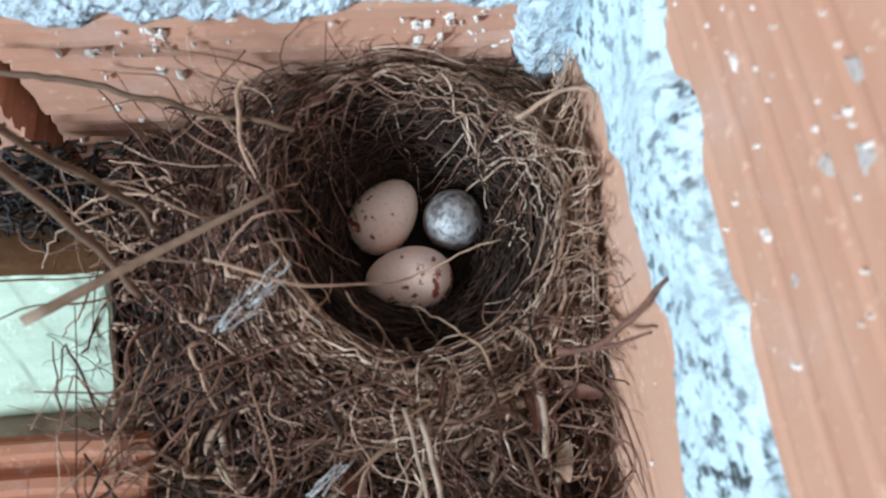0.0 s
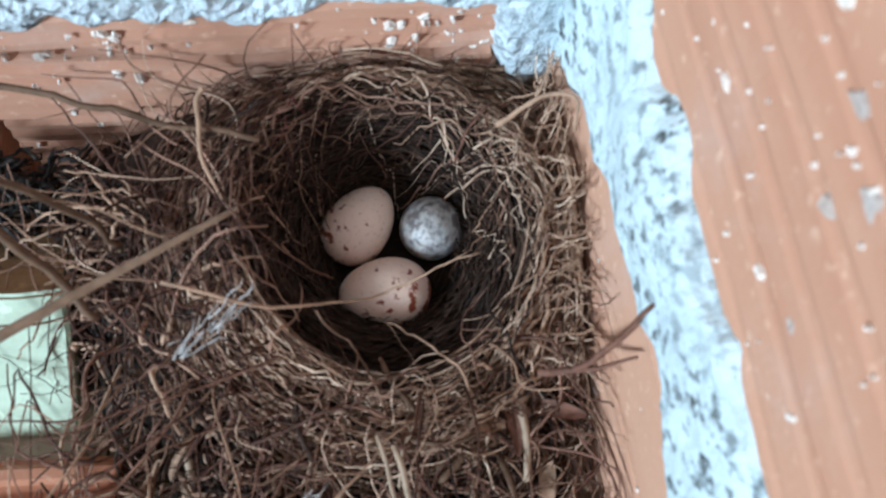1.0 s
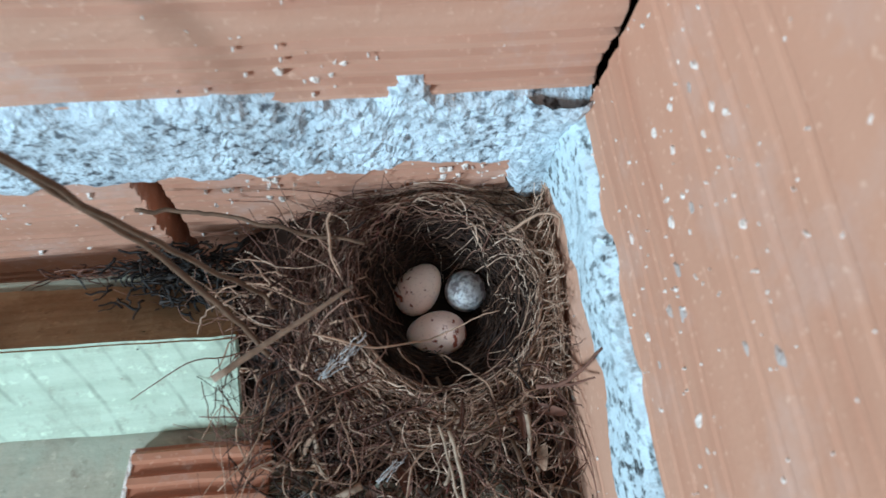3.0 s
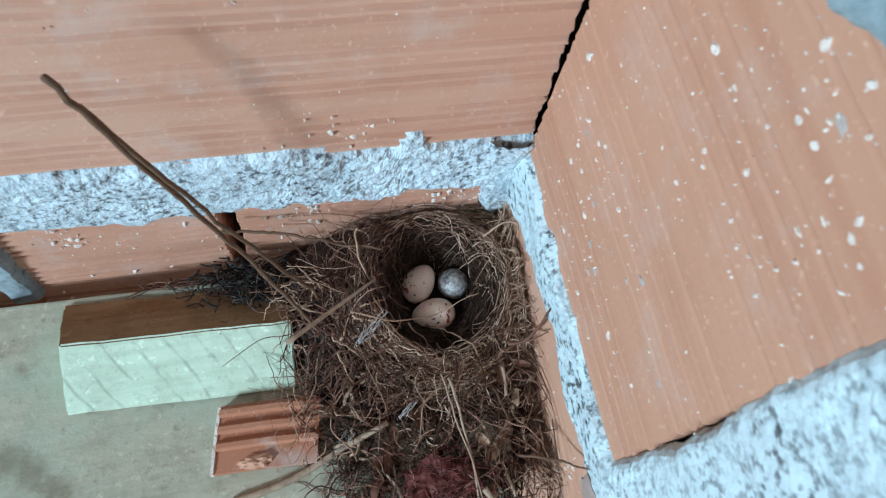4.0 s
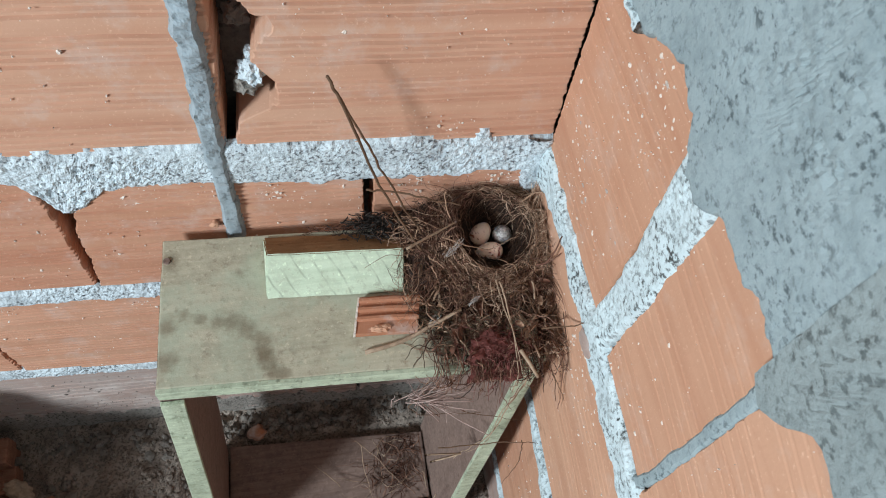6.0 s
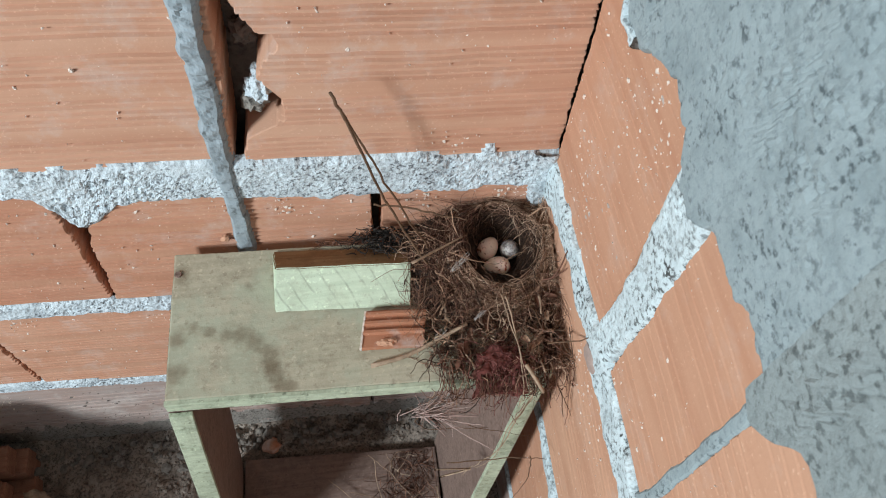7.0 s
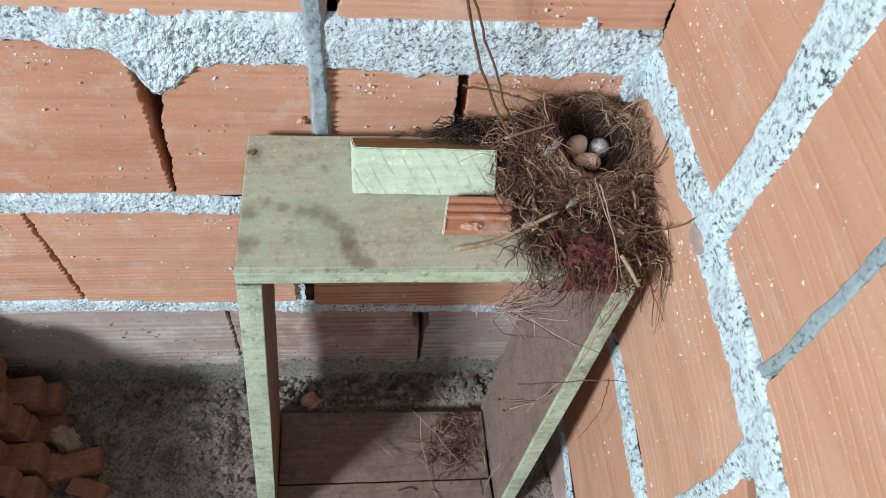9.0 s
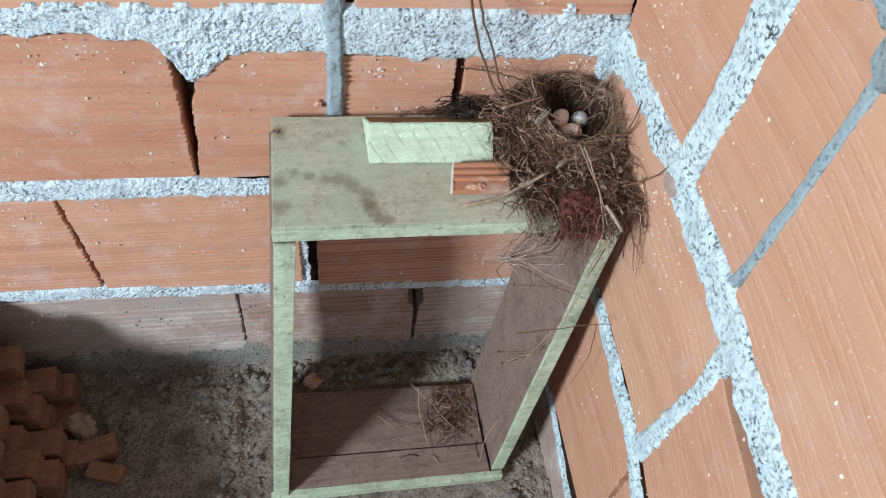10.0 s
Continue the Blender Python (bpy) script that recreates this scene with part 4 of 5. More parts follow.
for i in range(90):
    y0 = rng.uniform(-0.066, -0.010)
    x0 = rng.uniform(-0.018, -0.006)
    z0 = float(heap(np.array(x0), np.array(y0)))
    sl = rng.normal(0, 0.008)
    c = [(x0, y0, z0 - 0.001), (x0 * 0.6 + rng.normal(0, 0.001), y0 + sl * 0.4, z0 + 0.004), (-0.004 + rng.normal(0, 0.001), y0 + sl * 0.8, z0 + 0.008), (-0.0035, y0 + sl + rng.normal(0, 0.002), z0 + rng.uniform(0.008, 0.015))]
    b.add(limit(spline(c, 14, 0.0004, rng)), rng.choice([0.00018, 0.00025, 0.00035]), 4, 0.5)
b.make("rim_loops", M_ROOT, nest, "long pale loops of rootlet")

# thin strands straying over the end of the offcut and the shard
b, bp = Bundle(), Bundle()
for i in range(34):
    y0 = rng.uniform(-0.086, -0.026)
    x0 = rng.uniform(-0.108, -0.094)
    z0 = T + 0.010 + 0.012 * rng.rand()
    ln, up = rng.uniform(0.008, 0.026), rng.uniform(-0.006, 0.006)
    c = [(x0, y0, z0), (x0 - ln * 0.4, y0 + rng.normal(0, 0.005), z0 + 0.004 + up * 0.4), (x0 - ln * 0.8, y0 + rng.normal(0, 0.010), z0 + 0.003 + up), (x0 - ln, y0 + rng.normal(0, 0.012), z0 + up * 1.4)]
    (b if rng.rand() < 0.65 else bp).add(limit(spline(c, 15, 0.0005, rng)), rng.choice([0.00014, 0.0002, 0.0003, 0.0004]), 4, 0.4)
b.make("straying_fibres", M_BARK, nest, "thin brown strands straying over the wood")
bp.make("straying_rootlets", M_ROOT, nest, "thin pale strands straying over the wood")

# single strands that catch the eye
strand("long_hair_root", [(-0.084, -0.048, 0.378), (-0.067, -0.053, 0.371), (-0.052, -0.050, 0.3585), (-0.044, -0.048, 0.3525), (-0.034, -0.045, 0.3555), (-0.0235, -0.043, 0.359)], 0.00042, M_ROOT, nest, "pale root lying across an egg", 24, 0.00025)
strand("flat_straw", [(-0.112, -0.060, 0.387), (-0.092, -0.047, 0.380), (-0.071, -0.033, 0.372)], 0.0011, M_STRAW, nest, "yellow flat straw", 12, 0.0001, 0.6)
strand("curled_root", [(-0.0755, -0.010, 0.379), (-0.0765, -0.013, 0.378), (-0.0765, -0.022, 0.376), (-0.074, -0.030, 0.371), (-0.070, -0.036, 0.366)], 0.0006, M_ROOT, nest, "pale kinked root", 20, 0.0002)
strand("dark_sprig", [(-0.016, -0.070, 0.362), (-0.009, -0.071, 0.366), (-0.005, -0.069, 0.380), (-0.0025, -0.066, 0.394)], 0.0009, M_BARK, nest, "dark forked sprig", 12, 0.0003)
strand("dark_sprig", [(-0.010, -0.071, 0.365), (-0.006, -0.072, 0.370), (-0.002, -0.072, 0.379)], 0.0006, M_BARK, nest, "dark forked sprig", 10, 0.0002)
strand("hook_root", [(-0.018, -0.020, 0.372), (-0.008, -0.017, 0.377), (-0.003, -0.021, 0.381), (-0.004, -0.026, 0.378)], 0.0006, M_ROOT, nest, "pale hooked root", 14, 0.0002)
strand("pale_stalk", [(-0.046, -0.080, 0.362), (-0.043, -0.100, 0.356), (-0.041, -0.124, 0.346), (-0.0395, -0.141, 0.330), (-0.040, -0.143, 0.300)], 0.0007, M_STRAW, nest, "pale hanging stalk", 18, 0.0003)
strand("pale_stalk", [(-0.049, -0.078, 0.362), (-0.045, -0.102, 0.356), (-0.040, -0.125, 0.347), (-0.038, -0.141, 0.336)], 0.0005, M_STRAW, nest, "pale hanging stalk", 16, 0.0003)
strand("straw_chip", [(-0.038, -0.128, 0.345), (-0.033, -0.136, 0.341), (-0.027, -0.146, 0.334)], 0.0016, M_STRAW, nest, "short flat straw chip", 6, 0.0, 0.8)
strand("board_straw", [(-0.147, -0.112, T + 0.0016), (-0.120, -0.107, T + 0.0022), (-0.095, -0.098, T + 0.006), (-0.075, -0.092, T + 0.013)], 0.0019, M_STRAW, nest, "long flat straw resting on the board", 10, 0.0001, 0.7)
strand("wall_twig", [(-0.022, -0.118, 0.356), (-0.012, -0.123, 0.366), (-0.006, -0.128, 0.377), (-0.0022, -0.133, 0.393)], 0.0007, M_TWIG, nest, "thin dark twig against the wall", 14, 0.0004)
strand("low_twig", [(-0.020, -0.128, 0.345), (-0.012, -0.136, 0.322), (-0.006, -0.142, 0.302), (-0.004, -0.150, 0.285)], 0.0006, M_TWIG, nest, "thin dark hanging twig", 14, 0.0004)
strand("low_twig", [(-0.010, -0.138, 0.314), (-0.005, -0.147, 0.307), (-0.003, -0.156, 0.303)], 0.0004, M_TWIG, nest, "thin dark hanging twig", 10, 0.0003)
for k, (c, r) in enumerate([
        ([(-0.157, -0.020, 0.520), (-0.145, -0.025, 0.483), (-0.128, -0.024, 0.420), (-0.110, -0.038, 0.378), (-0.099, -0.050, 0.366)], 0.0011),
        ([(-0.1525, -0.022, 0.508), (-0.135, -0.028, 0.462), (-0.115, -0.030, 0.408), (-0.102, -0.031, 0.372), (-0.095, -0.035, 0.362)], 0.0009),
        ([(-0.134, -0.004, 0.381), (-0.115, -0.006, 0.379), (-0.092, -0.013, 0.377), (-0.066, -0.020, 0.374)], 0.0008)]):
    strand("long_twig", c, r, M_TWIG, nest, "long thin brown twig", 30, 0.0005, 0.8, k + 3)
rs = np.random.RandomState(77)
for k in range(46):
    x0, y0 = rs.uniform(-0.116, -0.080), rs.uniform(-0.105, -0.02)
    z0 = float(heap(np.array(x0), np.array(y0))) + 0.003
    ln = rs.uniform(0.012, 0.022)
    a = rs.uniform(0, 6.28)
    c = [(x0, y0, z0), (x0 + math.cos(a) * ln * 0.4, y0 + math.sin(a) * ln * 0.4, z0 + rs.uniform(0.001, 0.005)), (x0 + math.cos(a + 0.5) * ln, y0 + math.sin(a + 0.5) * ln, z0 + rs.uniform(-0.002, 0.005))]
    strand("pale_root", c, rs.uniform(0.0004, 0.0007), M_ROOT, nest, "pale kinked root", 12, 0.0006, 0.5, k)
for k in range(34):
    a = rs.uniform(-1.9, 1.1)
    r0, r1 = rs.uniform(0.033, 0.044), rs.uniform(0.032, 0.048)
    c = []
    for q in np.linspace(0, 1, 5):
        aa, rr = a + q * rs.uniform(0.3, 0.7), r0 + (r1 - r0) * q
        x, y = min(CX + rr * math.cos(aa), -0.0035), min(CY + rr * math.sin(aa), -0.0035)
        c.append((x, y, float(heap(np.array(x), np.array(y))) + 0.0022 + rs.uniform(0, 0.002)))
    strand("rim_root", c, rs.uniform(0.0004, 0.0006), M_ROOT, nest, "pale wound root", 16, 0.0006, 0.5, k + 40)
# curled scraps of dry leaf and bark caught in the front of the heap
rs2 = np.random.RandomState(19)
for k in range(22):
    x0, y0 = rs2.uniform(-0.095, -0.008), rs2.uniform(-0.130, -0.070)
    if math.hypot(x0 - CX, y0 - CY) < 0.040:
        continue
    z0 = float(heap(np.array(x0), np.array(y0))) + rs2.uniform(0.002, 0.006)
    ln, wd, curl = rs2.uniform(0.004, 0.009), rs2.uniform(0.0012, 0.0030), rs2.uniform(0.3, 1.4)
    u_, w_ = np.meshgrid(np.linspace(-1, 1, 9), np.linspace(-1, 1, 5))
    lx, ly = u_ * ln, w_ * wd * np.sqrt(np.maximum(0.06, 1 - u_ ** 2))
    lz = curl * (ly ** 2) / wd + 0.10 * ln * np.sin(u_ * 2.2 + k)
    m3 = np.array(Euler((rs2.uniform(-0.9, 0.9), rs2.uniform(-0.7, 0.7), rs2.uniform(0, 6.28))).to_matrix())
    q = np.stack([lx, ly, lz], 2).reshape(-1, 3) @ m3.T
    under = q - m3[:, 2] * 0.0003
    obj("leaf_scrap", limit(np.vstack([q, under]) + (x0, y0, z0)), grid_faces(9, 5) + [f[::-1] for f in grid_faces(9, 5, 45)], M_BARK if k % 3 else M_ROOT, nest, "curled scrap of dry leaf")
# red thread, black debris and fluff worked into it
b = Bundle()
for i in range(150):
    x0, y0 = rng.normal(-0.055, 0.012), rng.normal(-0.126, 0.009)
    n = 9
    hd = rng.rand() * 6.28 + np.cumsum(rng.normal(0, 0.5, n))
    x, y = x0 + np.cumsum(np.cos(hd)) * 0.0018, y0 + np.cumsum(np.sin(hd)) * 0.0014
    z = np.where(y > -0.134, T + 0.002 + rng.uniform(0, 0.010), T + 0.004 - (-0.134 - y) * 2.6) + rng.normal(0, 0.0006, n)
    b.add(np.stack([x, np.maximum(y, -0.150), z], 1), rng.uniform(0.0002, 0.0004))
for i in range(46):
    x0, y0, z0 = [(-0.064, -0.014, 0.366), (-0.066, -0.072, 0.345), (-0.088, -0.032, 0.366)][i % 3]
    n = 8
    hd = rng.rand() * 6.28 + np.cumsum(rng.normal(0, 0.5, n))
    x, y = x0 + rng.normal(0, 0.004) + np.cumsum(np.cos(hd)) * 0.0012, y0 + rng.normal(0, 0.004) + np.cumsum(np.sin(hd)) * 0.0012
    b.add(limit(np.stack([x, y, heap(x, y) + rng.uniform(0.001, 0.005)], 1)), 0.0002)
b.make("red_threads", M_RED, nest, "frayed dull red cloth threads")
sx, sz = np.meshgrid(np.linspace(-0.071, -0.040, 24), np.linspace(0, 1, 22))
cy = -0.110 - 0.030 * sz + 0.004 * fnoise(sx * 120, sz * 3, 90)
cz = T + 0.006 - np.maximum(0, sz - 0.62) * 0.065 * (1 + 0.6 * fnoise(sx * 90, sx * 0, 95)) + 0.005 * fnoise(sx * 150, sz * 5, 91)
sx2 = sx + 0.006 * sz * np.sign(-0.056 - sx) * -1 * np.minimum(1, sz)
cy = np.where(cz < T + 0.001, np.minimum(cy, -0.1372), cy)
obj("red_cloth", np.stack([sx2, cy, np.where(cy > -0.137, np.maximum(cz, T + 0.002), cz)], 2).reshape(-1, 3), grid_faces(24, 22), M_RED, nest, "crumpled dull red cloth scrap")
b = Bundle()
for i in range(280):
    x0, y0 = rng.normal(-0.127, 0.012), min(-0.007, rng.normal(-0.014, 0.007))
    n = 6
    hd = rng.rand() * 6.28 + np.cumsum(rng.normal(0, 0.5, n))
    x, y = x0 + np.cumsum(np.cos(hd)) * 0.002, np.minimum(y0 + np.cumsum(np.sin(hd)) * 0.0014, -0.004)
    b.add(limit(np.stack([x, y, T + 0.002 + rng.uniform(0, 0.018) + rng.normal(0, 0.0006, n)], 1)), rng.uniform(0.00025, 0.0007), 3)
b.make("black_debris", M_DARKBIT, nest, "black matted plant debris")
b = Bundle()
for i in range(30):
    x0, y0, z0 = [(-0.083, -0.060, 0.370), (-0.077, -0.056, 0.372), (-0.069, -0.092, 0.352), (-0.098, -0.098, 0.340)][i % 4]
    p0 = np.array([x0, y0, z0]) + rng.normal(0, 0.0008, 3)
    d = np.array([0.0010, 0.0008, 0.0002]) + rng.normal(0, 0.00018, 3)
    b.add(limit(p0 + np.outer(np.arange(8), d) + np.cumsum(rng.normal(0, 0.0004, (8, 3)), 0)), rng.uniform(0.00015, 0.0004))
b.make("fluff", M_FLUFF, nest, "pale fluffy wisps")
b = Bundle()
for i in range(90):
    x0 = rng.uniform(-0.175, -0.115)
    n = 7
    hd = rng.choice([0, 3.14]) + np.cumsum(rng.normal(0, 0.35, n))
    x, y = x0 + np.cumsum(np.cos(hd)) * 0.002, np.clip(-0.006 + np.cumsum(np.sin(hd)) * 0.001, -0.012, -0.003)
    b.add(np.stack([x, y, T + 0.001 + rng.uniform(0, 0.006) * (x0 + 0.19) / 0.07 + rng.normal(0, 0.0004, n)], 1), rng.uniform(0.0002, 0.0004))
b.make("wall_foot_fibres", M_BARK, nest, "brown fibres along the wall")

# ---- things in and round the box ----
def scraps(name, label, category, middle, spread, count, mat, z, lengths, radii, seed):
    r = np.random.RandomState(seed)
    bb = Bundle()
    for i in range(count):
        x0, y0 = middle[0] + r.normal(0, spread[0]), middle[1] + r.normal(0, spread[1])
        n = 8
        st = r.uniform(*lengths) / n
        hd = r.rand() * 6.28 + np.cumsum(r.normal(0, 0.3, n))
        x, y = x0 + np.cumsum(np.cos(hd)) * st, y0 + np.cumsum(np.sin(hd)) * st
        x, y = np.clip(x, -0.30, -0.076), np.clip(y, -0.155, -0.052)
        bb.add(np.stack([x, y, z + r.uniform(0.0005, 0.007) + np.abs(r.normal(0, 0.0007, n))], 1), r.uniform(*radii))
    return tagged(bb.make(name, mat), label, category, kind="stuff")


scraps("fallen_fibres", "loose brown nest fibres lying on the foot board", "fibres", (-0.105, -0.085), (0.024, 0.022), 170, M_BARK, FLOOR + 0.012, (0.01, 0.035), (0.0003, 0.0008), 3)
scraps("fallen_straws", "a few pale straws lying on the foot board", "straw", (-0.120, -0.095), (0.022, 0.02), 16, M_STRAW, FLOOR + 0.014, (0.025, 0.06), (0.0003, 0.0007), 4)
for k, c in enumerate([
        [(-0.150, -0.070, FLOOR + 0.06), (-0.148, -0.090, FLOOR + 0.035), (-0.142, -0.115, FLOOR + 0.016), (-0.132, -0.150, FLOOR + 0.016)],
        [(-0.155, -0.060, FLOOR + 0.05), (-0.130, -0.080, FLOOR + 0.03), (-0.105, -0.110, FLOOR + 0.015)],
        [(-0.078, -0.150, 0.02), (-0.084, -0.152, -0.03), (-0.085, -0.158, FLOOR + 0.016)]]):
    tagged(strand("thin_stalk", c, 0.0005, M_STRAW, None, "", 16, 0.0006, 0.6, k), "thin dry stalk leaning inside the box", "stalk", group="stalks in the box")

frayed = new("frayed_fibre_tuft")
tagged(frayed, "frayed pale fibre tuft hanging from the board edge", "fibre tuft")
b = Bundle()
for i in range(70):
    n = 11
    p0 = np.array([-0.108 + rng.normal(0, 0.008), -0.138 + rng.normal(0, 0.003), 0.300 + rng.normal(0, 0.003)])
    d = np.array([rng.uniform(0.0, 0.004), rng.normal(0, 0.001), rng.normal(0, 0.0015)])
    b.add(p0 + np.outer(np.arange(n), d) + np.cumsum(np.cumsum(rng.normal(0, 0.0005, (n, 3)), 0), 0) * 0.5, rng.uniform(0.00025, 0.0007))
b.make("tangle", M_TUFT, frayed, "pale tangled fibres")
strand("thread", [(-0.104, -0.1365, T + 0.001), (-0.108, -0.1385, 0.318), (-0.106, -0.138, 0.300)], 0.0003, M_STRAW, frayed, "thin thread", 10)
strand("thread", [(-0.088, -0.1365, T + 0.001), (-0.090, -0.1395, 0.318), (-0.092, -0.138, 0.300)], 0.0003, M_STRAW, frayed, "thin thread", 10)
strand("loop", [(-0.112, -0.139, 0.300), (-0.117, -0.140, 0.286), (-0.108, -0.141, 0.270), (-0.085, -0.142, 0.262), (-0.060, -0.144, 0.262)], 0.0004, M_TWIG, frayed, "thin looping stem", 20, 0.0006)
strand("loop", [(-0.112, -0.139, 0.300), (-0.095, -0.141, 0.288), (-0.070, -0.143, 0.266), (-0.045, -0.146, 0.250), (-0.022, -0.1475, 0.236)], 0.0004, M_TWIG, frayed, "thin looping stem", 20, 0.0006)

vine = new("dry_vine")
tagged(vine, "dry pale vine with a leaf hanging by the side board", "vine")
strand("stem", [(-0.030, -0.140, 0.318), (-0.040, -0.147, 0.270), (-0.048, -0.152, 0.225), (-0.058, -0.150, 0.185), (-0.064, -0.146, 0.155), (-0.068, -0.143, 0.125)], 0.0006, M_STRAW, vine, "thin dry stem", 26, 0.0007)
strand("stem", [(-0.030, -0.140, 0.316), (-0.045, -0.150, 0.262), (-0.050, -0.153, 0.205), (-0.062, -0.148, 0.160)], 0.0004, M_STRAW, vine, "thin dry stem", 20, 0.0007, 0.6, 5)
for k, (tip, w) in enumerate([((-0.092, -0.146, 0.140), 0.0042), ((-0.098, -0.144, 0.160), 0.0022)]):
    p0, p1 = np.array([-0.064, -0.146, 0.155]), np.array(tip)
    t_ = np.linspace(0, 1, 12)
    mid = p0 + np.outer(t_, p1 - p0)
    half = w * np.sin(np.pi * t_ ** 0.8)
    off = np.array([0.2, -0.25, 0.9])
    off /= np.linalg.norm(off)
    bend = np.array([0.3, -0.9, -0.2])
    lv = np.vstack([mid + off * half[:, None] + bend * 0.0012, mid + bend * 0.0 , mid - off * half[:, None] + bend * 0.0012, mid - bend * 0.0006])
    lf = [(r * 12 + i, r * 12 + i + 1, (r + 1) * 12 + i + 1, (r + 1) * 12 + i) for r in range(2) for i in range(11)] + [(24 + i, 24 + i + 1, 36 + i + 1, 36 + i) for i in range(11)] + [(36 + i, 36 + i + 1, i + 1, i) for i in range(11)]
    obj("leaf", lv, lf, M_STRAW, vine, "dry pale narrow leaf")
tw = new("side_twig")
tagged(tw, "thin brown twig caught by the front edge of the box", "twig")
strand("stem", [(-0.090, -0.152, 0.205), (-0.050, -0.156, 0.212), (-0.028, -0.160, 0.222), (-0.010, -0.166, 0.226)], 0.0006, M_TWIG, tw, "thin twig", 16, 0.0007)
strand("stem", [(-0.022, -0.160, 0.222), (-0.018, -0.164, 0.190), (-0.022, -0.170, 0.165), (-0.030, -0.176, 0.140)], 0.0005, M_TWIG, tw, "thin twig", 16, 0.0007)


# ---- stones, rubble, offcuts ----
def stone_mesh(seed, sub=2):
    bm = bmesh.new()
    bmesh.ops.create_icosphere(bm, subdivisions=sub, radius=1)
    for v in bm.verts:
        q = v.co + Vector((seed * 5.3, seed * 1.7, 0))
        v.co *= 1 + 0.38 * noise.noise(q * 1.1) + 0.18 * noise.noise(q * 2.7)
        v.co.z *= 0.7
    v, f = np.array([x.co[:] for x in bm.verts]), [[x.index for x in p.verts] for p in bm.faces]
    bm.free()
    return v, f


def scatter(name, label, category, mat, places, seed, sub=1):
    r = np.random.RandomState(seed)
    kinds = [stone_mesh(k + seed, sub) for k in range(6)]
    vs, fs, n = [], [], 0
    for x, y, z, s in places:
        v, f = kinds[r.randint(6)]
        a = r.rand() * 6.28
        m = np.array([[math.cos(a), -math.sin(a), 0], [math.sin(a), math.cos(a), 0], [0, 0, 1]])
        vs.append((v * s * r.uniform(0.7, 1.3, 3)) @ m.T + (x, y, z))
        fs += [[i + n for i in q] for q in f]
        n += len(v)
    return tagged(obj(name, np.vstack(vs), fs, mat, smooth=False), label, category, kind="stuff")


r = np.random.RandomState(21)
pl = []
for i in range(4200):
    x, y = r.uniform(-0.75, 0.0), -abs(r.normal(0, 0.16)) + 0.012 if r.rand() < 0.6 else r.uniform(-0.45, 0.02)
    if -0.335 < x < -0.05 and -0.19 < y < -0.034:
        continue
    s = 0.0012 + 0.0026 * r.rand() ** 3
    pl.append((x, min(y, -0.0335 * x), float(ground_height(np.array(x), np.array(y))) + s * 0.2, s))
scatter("loose_grit", "loose grey-brown grit strewn over the earth", "grit", M_DIRT, pl, 4)
pl = [(r.uniform(-0.72, -0.02), -r.uniform(0, 0.40), FLOOR + 0.002, 0.0025 + 0.006 * r.rand() ** 2.5) for i in range(420)]
pl = [p for p in pl if not (-0.34 < p[0] < -0.05 and -0.19 < p[1] < -0.03)]
pl += [(r.uniform(-0.60, -0.01), -r.uniform(-0.006, 0.022), FLOOR + r.uniform(0.004, 0.020), r.uniform(0.002, 0.006)) for i in range(230)]
scatter("rubble", "crumbled cement rubble along the foot of the wall", "rubble", M_STONE, pl, 9)
pl = []
for i in range(1500):
    x, y = r.uniform(-0.62, 0.0), r.uniform(-0.36, 0.01)
    if -0.335 < x < -0.05 and -0.19 < y < -0.034:
        continue
    s = 0.0014 + 0.0034 * r.rand() ** 2
    pl.append((x, min(y, -0.0335 * x), float(ground_height(np.array(x), np.array(y))) + s * 0.25, s))
scatter("clods", "crumbly brown clods of earth strewn by the wall", "clods", M_DIRT, pl, 14, 2)
for k, (x, y, s) in enumerate([(-0.345, -0.006, 0.008), (-0.338, -0.018, 0.010), (-0.328, -0.05, 0.007), (-0.40, -0.03, 0.006)]):
    v, f = stone_mesh(40 + k, 3)
    tagged(obj("stone", v * s + (x, y, FLOOR + s * 0.55), f, M_STONE), "small grey lump of hardened cement on the earth", "stone", group="loose stones")
v, f = stone_mesh(51, 3)
tagged(obj("brick_chunk", v * (0.011, 0.009, 0.012) + (-0.272, -0.022, FLOOR + 0.013), f, M_SHARD), "broken chunk of red brick behind the box", "brick chunk")

r = np.random.RandomState(8)


def offcut_block(at, size, turn, mat):
    lo = [(-size[0] / 2, -size[1] / 2, 0), (size[0] / 2, -size[1] / 2, 0), (size[0] / 2, size[1] / 2, 0), (-size[0] / 2, size[1] / 2, 0)]
    ob = part("wood_block", bezier_box(lo, size[2], 3, 0.0015, 3 + at[0] * 100, 0.0007), mat)
    ob.matrix_world = pose(*at, 0, 0, turn)
    return tagged(ob, "short sawn wooden block in a rough stack", "wood block", group="stacked wood blocks")


for layer in range(8):
    for row in range(12):
        y = -0.018 - row * 0.034 + r.normal(0, 0.002)
        edge = -0.572 + r.normal(0, 0.010) - 0.004 * layer + 0.014 * (layer < 3)
        for col in range(3):
            ln = 0.072
            offcut_block((edge - ln / 2 - col * (ln + 0.003), y, FLOOR + 0.006 + layer * 0.0245), (ln, 0.030, 0.0235), r.normal(0, 2.5), M_BLOCK)
offcut_block((-0.520, -0.085, FLOOR + 0.008), (0.045, 0.026, 0.016), 12, M_BLOCK)
offcut_block((-0.508, -0.112, FLOOR + 0.006), (0.040, 0.020, 0.014), -20, M_BLOCK)
xs, zs = np.meshgrid(np.linspace(-0.016, 0.016, 14), np.linspace(0, 0.034, 14))
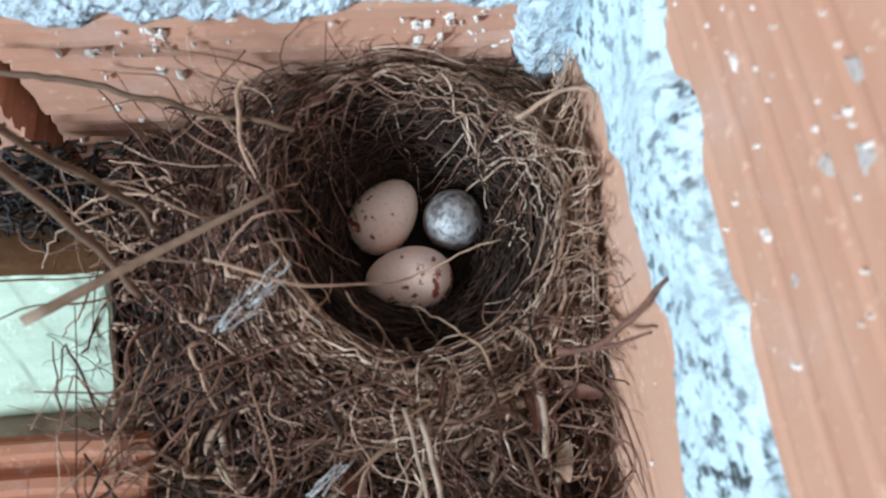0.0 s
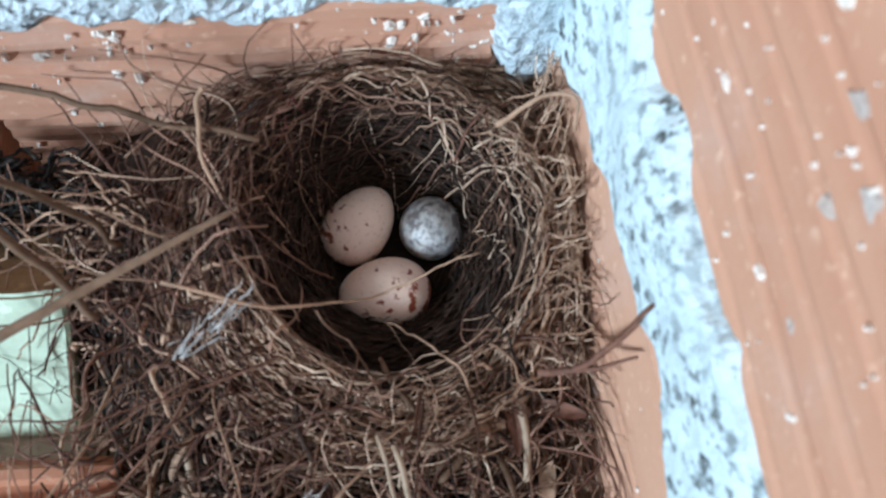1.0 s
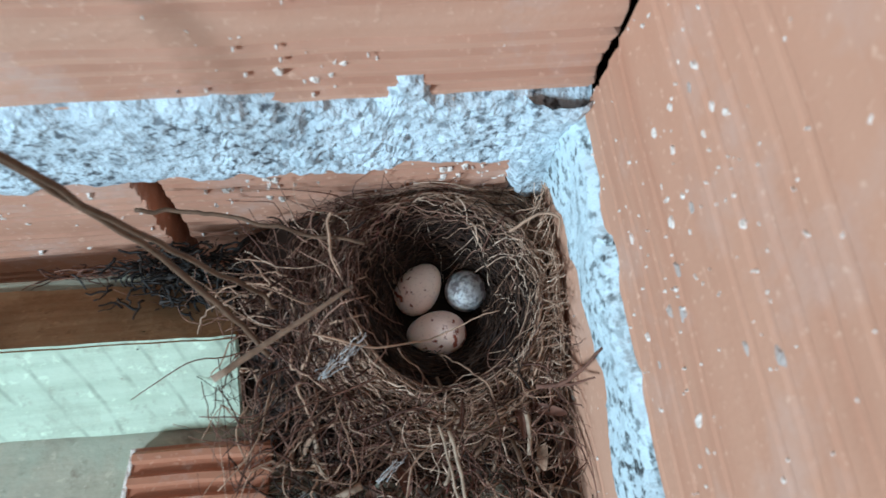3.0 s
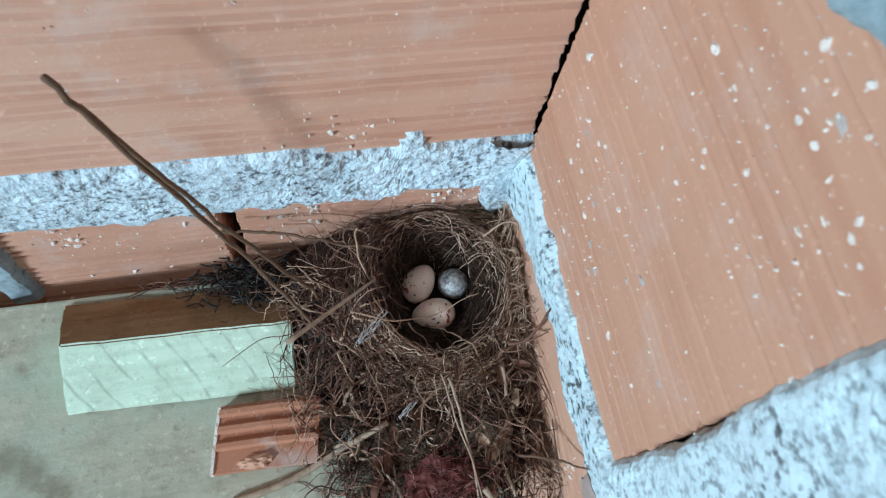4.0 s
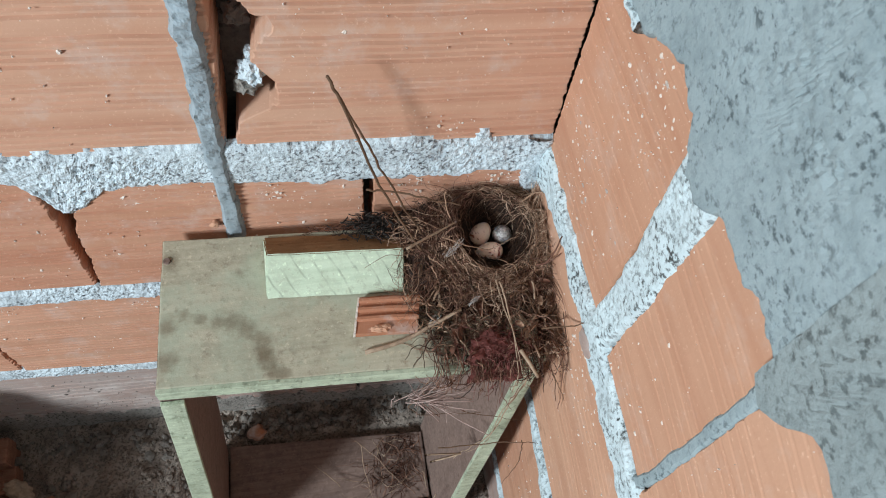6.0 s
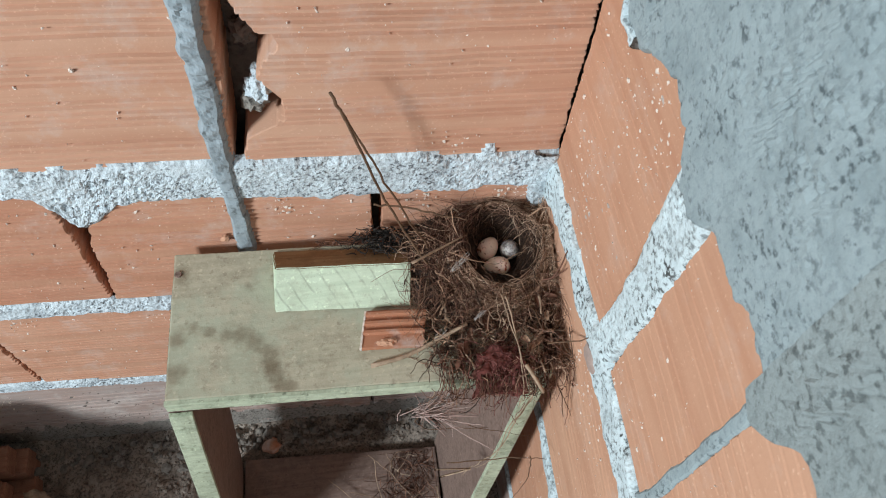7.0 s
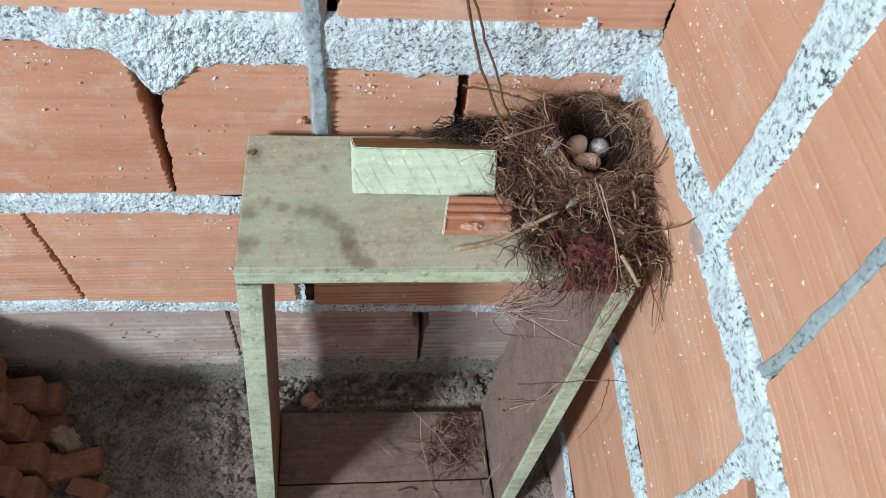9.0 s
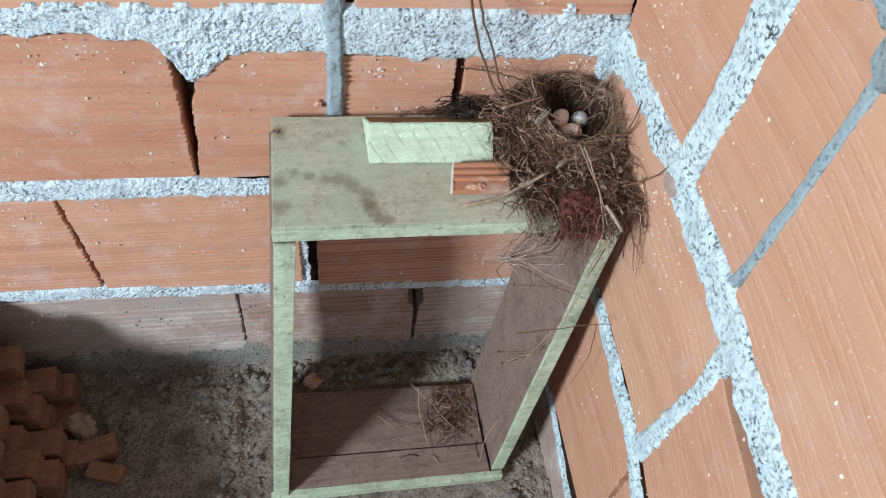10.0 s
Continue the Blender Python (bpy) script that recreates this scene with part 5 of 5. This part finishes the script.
w_ = (0.6 + 0.4 * np.sin(zs / 0.034 * 3.0)) * (1 + 0.25 * fnoise(zs * 300, zs * 0, 4))
pts = np.stack([-0.535 + xs * w_, -0.070 + 0.004 * fnoise(xs * 90, zs * 90, 6) + zs * 0.5, FLOOR + 0.012 + zs], 2).reshape(-1, 3)
tagged(obj("torn_bark", np.vstack([pts, pts + (0, 0.0015, 0)]), grid_faces(14, 14) + [q[::-1] for q in grid_faces(14, 14, 196)], M_STRAW), "torn pale flake leaning on the stack", "flake")

# ---- mortar splashes on the blocks ----
def splashes(wall, count, xr, zr, seed, cluster=(), mat=None, name="mortar_splash", label="tiny pale specks of splashed mortar"):
    r = np.random.RandomState(seed)
    vs, fs, n = [], [], 0
    for i in range(count):
        if cluster and r.rand() < 0.4:
            cx_, cz_, sp = cluster[r.randint(len(cluster))]
            x, z = r.normal(cx_, sp), r.normal(cz_, sp)
        else:
            x, z = r.uniform(*xr), r.uniform(*zr)
        if wall is wall_back and ((-0.224 < x < -0.184 and z > 0.43) or -0.366 < x < -0.342 or -0.138 < x < -0.125 or -0.492 < x < -0.470 or -0.279 < x < -0.254):
            continue
        s = 0.0005 + 0.0017 * r.rand() ** 4
        k = 7
        a = np.arange(k) * 6.283 / k
        rad = s * r.uniform(0.6, 1.3, k)
        st = r.uniform(0.3, 1.0)
        tilt = r.uniform(0, 3.14)
        px_, pz_ = rad * np.cos(a), rad * np.sin(a) * st
        px_, pz_ = px_ * math.cos(tilt) - pz_ * math.sin(tilt), px_ * math.sin(tilt) + pz_ * math.cos(tilt)
        base = np.stack([x + px_, np.full(k, 0.0008), z + pz_], 1)
        top = np.stack([x + px_ * 0.6, np.full(k, -0.0002 - s * 0.12), z + pz_ * 0.6], 1)
        vs += [base, top]
        fs += [(n + (q + 1) % k, n + q, n + k + q, n + k + (q + 1) % k) for q in range(k)] + [tuple(n + k + q for q in range(k))[::-1]]
        n += 2 * k
    return tagged(obj(name, np.vstack(vs), fs, mat or M_SPLASH, wall, label, smooth=False), kind="stuff")


splashes(wall_back, 1100, (-0.62, -0.01), (0.08, 0.58), 3, [(-0.19, 0.52, 0.02), (-0.05, 0.375, 0.02), (-0.36, 0.37, 0.03), (-0.15, 0.38, 0.03), (-0.10, 0.374, 0.008), (-0.30, 0.375, 0.010), (-0.42, 0.392, 0.008), (-0.45, 0.218, 0.008), (-0.20, 0.375, 0.006), (-0.33, 0.217, 0.010), (-0.52, 0.215, 0.012), (-0.46, 0.388, 0.010), (-0.26, 0.378, 0.008), (-0.03, 0.375, 0.006), (-0.08, 0.442, 0.010), (-0.55, 0.05, 0.02)])
splashes(wall_back, 520, (-0.62, -0.01), (-0.08, 0.06), 6, [(-0.36, -0.03, 0.025), (-0.25, -0.03, 0.02), (-0.33, 0.03, 0.015), (-0.45, -0.04, 0.02)], M_CAVITY, "dark_pits", "small dark pits and crumbs on the lowest course")
splashes(wall_right, 1100, (0.008, 0.45), (0.03, 0.60), 4, [(0.10, 0.575, 0.025), (0.05, 0.47, 0.03), (0.15, 0.37, 0.03)])
rs = np.random.RandomState(31)
vs, fs, n = [], [], 0
for x, z, s in [(0.061, 0.448, 0.0032), (0.070, 0.445, 0.0036), (0.068, 0.4385, 0.003), (0.083, 0.468, 0.003), (0.087, 0.478, 0.003), (0.031, 0.474, 0.0022), (0.052, 0.462, 0.0025), (0.095, 0.578, 0.005), (0.117, 0.468, 0.003), (0.078, 0.426, 0.002)]:
    k = 10
    a = np.arange(k) * 6.283 / k
    rad = 0.8 * s * rs.uniform(0.5, 1.2, k)
    base = np.stack([x + rad * np.cos(a), np.full(k, 0.0007), z + 0.6 * rad * np.sin(a)], 1)
    top = np.stack([x + 0.7 * rad * np.cos(a), np.full(k, -0.00012), z + 0.42 * rad * np.sin(a)], 1)
    vs += [base, top]
    fs += [(n + (q + 1) % k, n + q, n + k + q, n + k + (q + 1) % k) for q in range(k)] + [tuple(n + k + q for q in range(k))[::-1]]
    n += 2 * k
tagged(obj("mortar_smear", np.vstack(vs), fs, M_SMEAR, wall_right, "larger grey smears of mortar", smooth=False), kind="stuff")
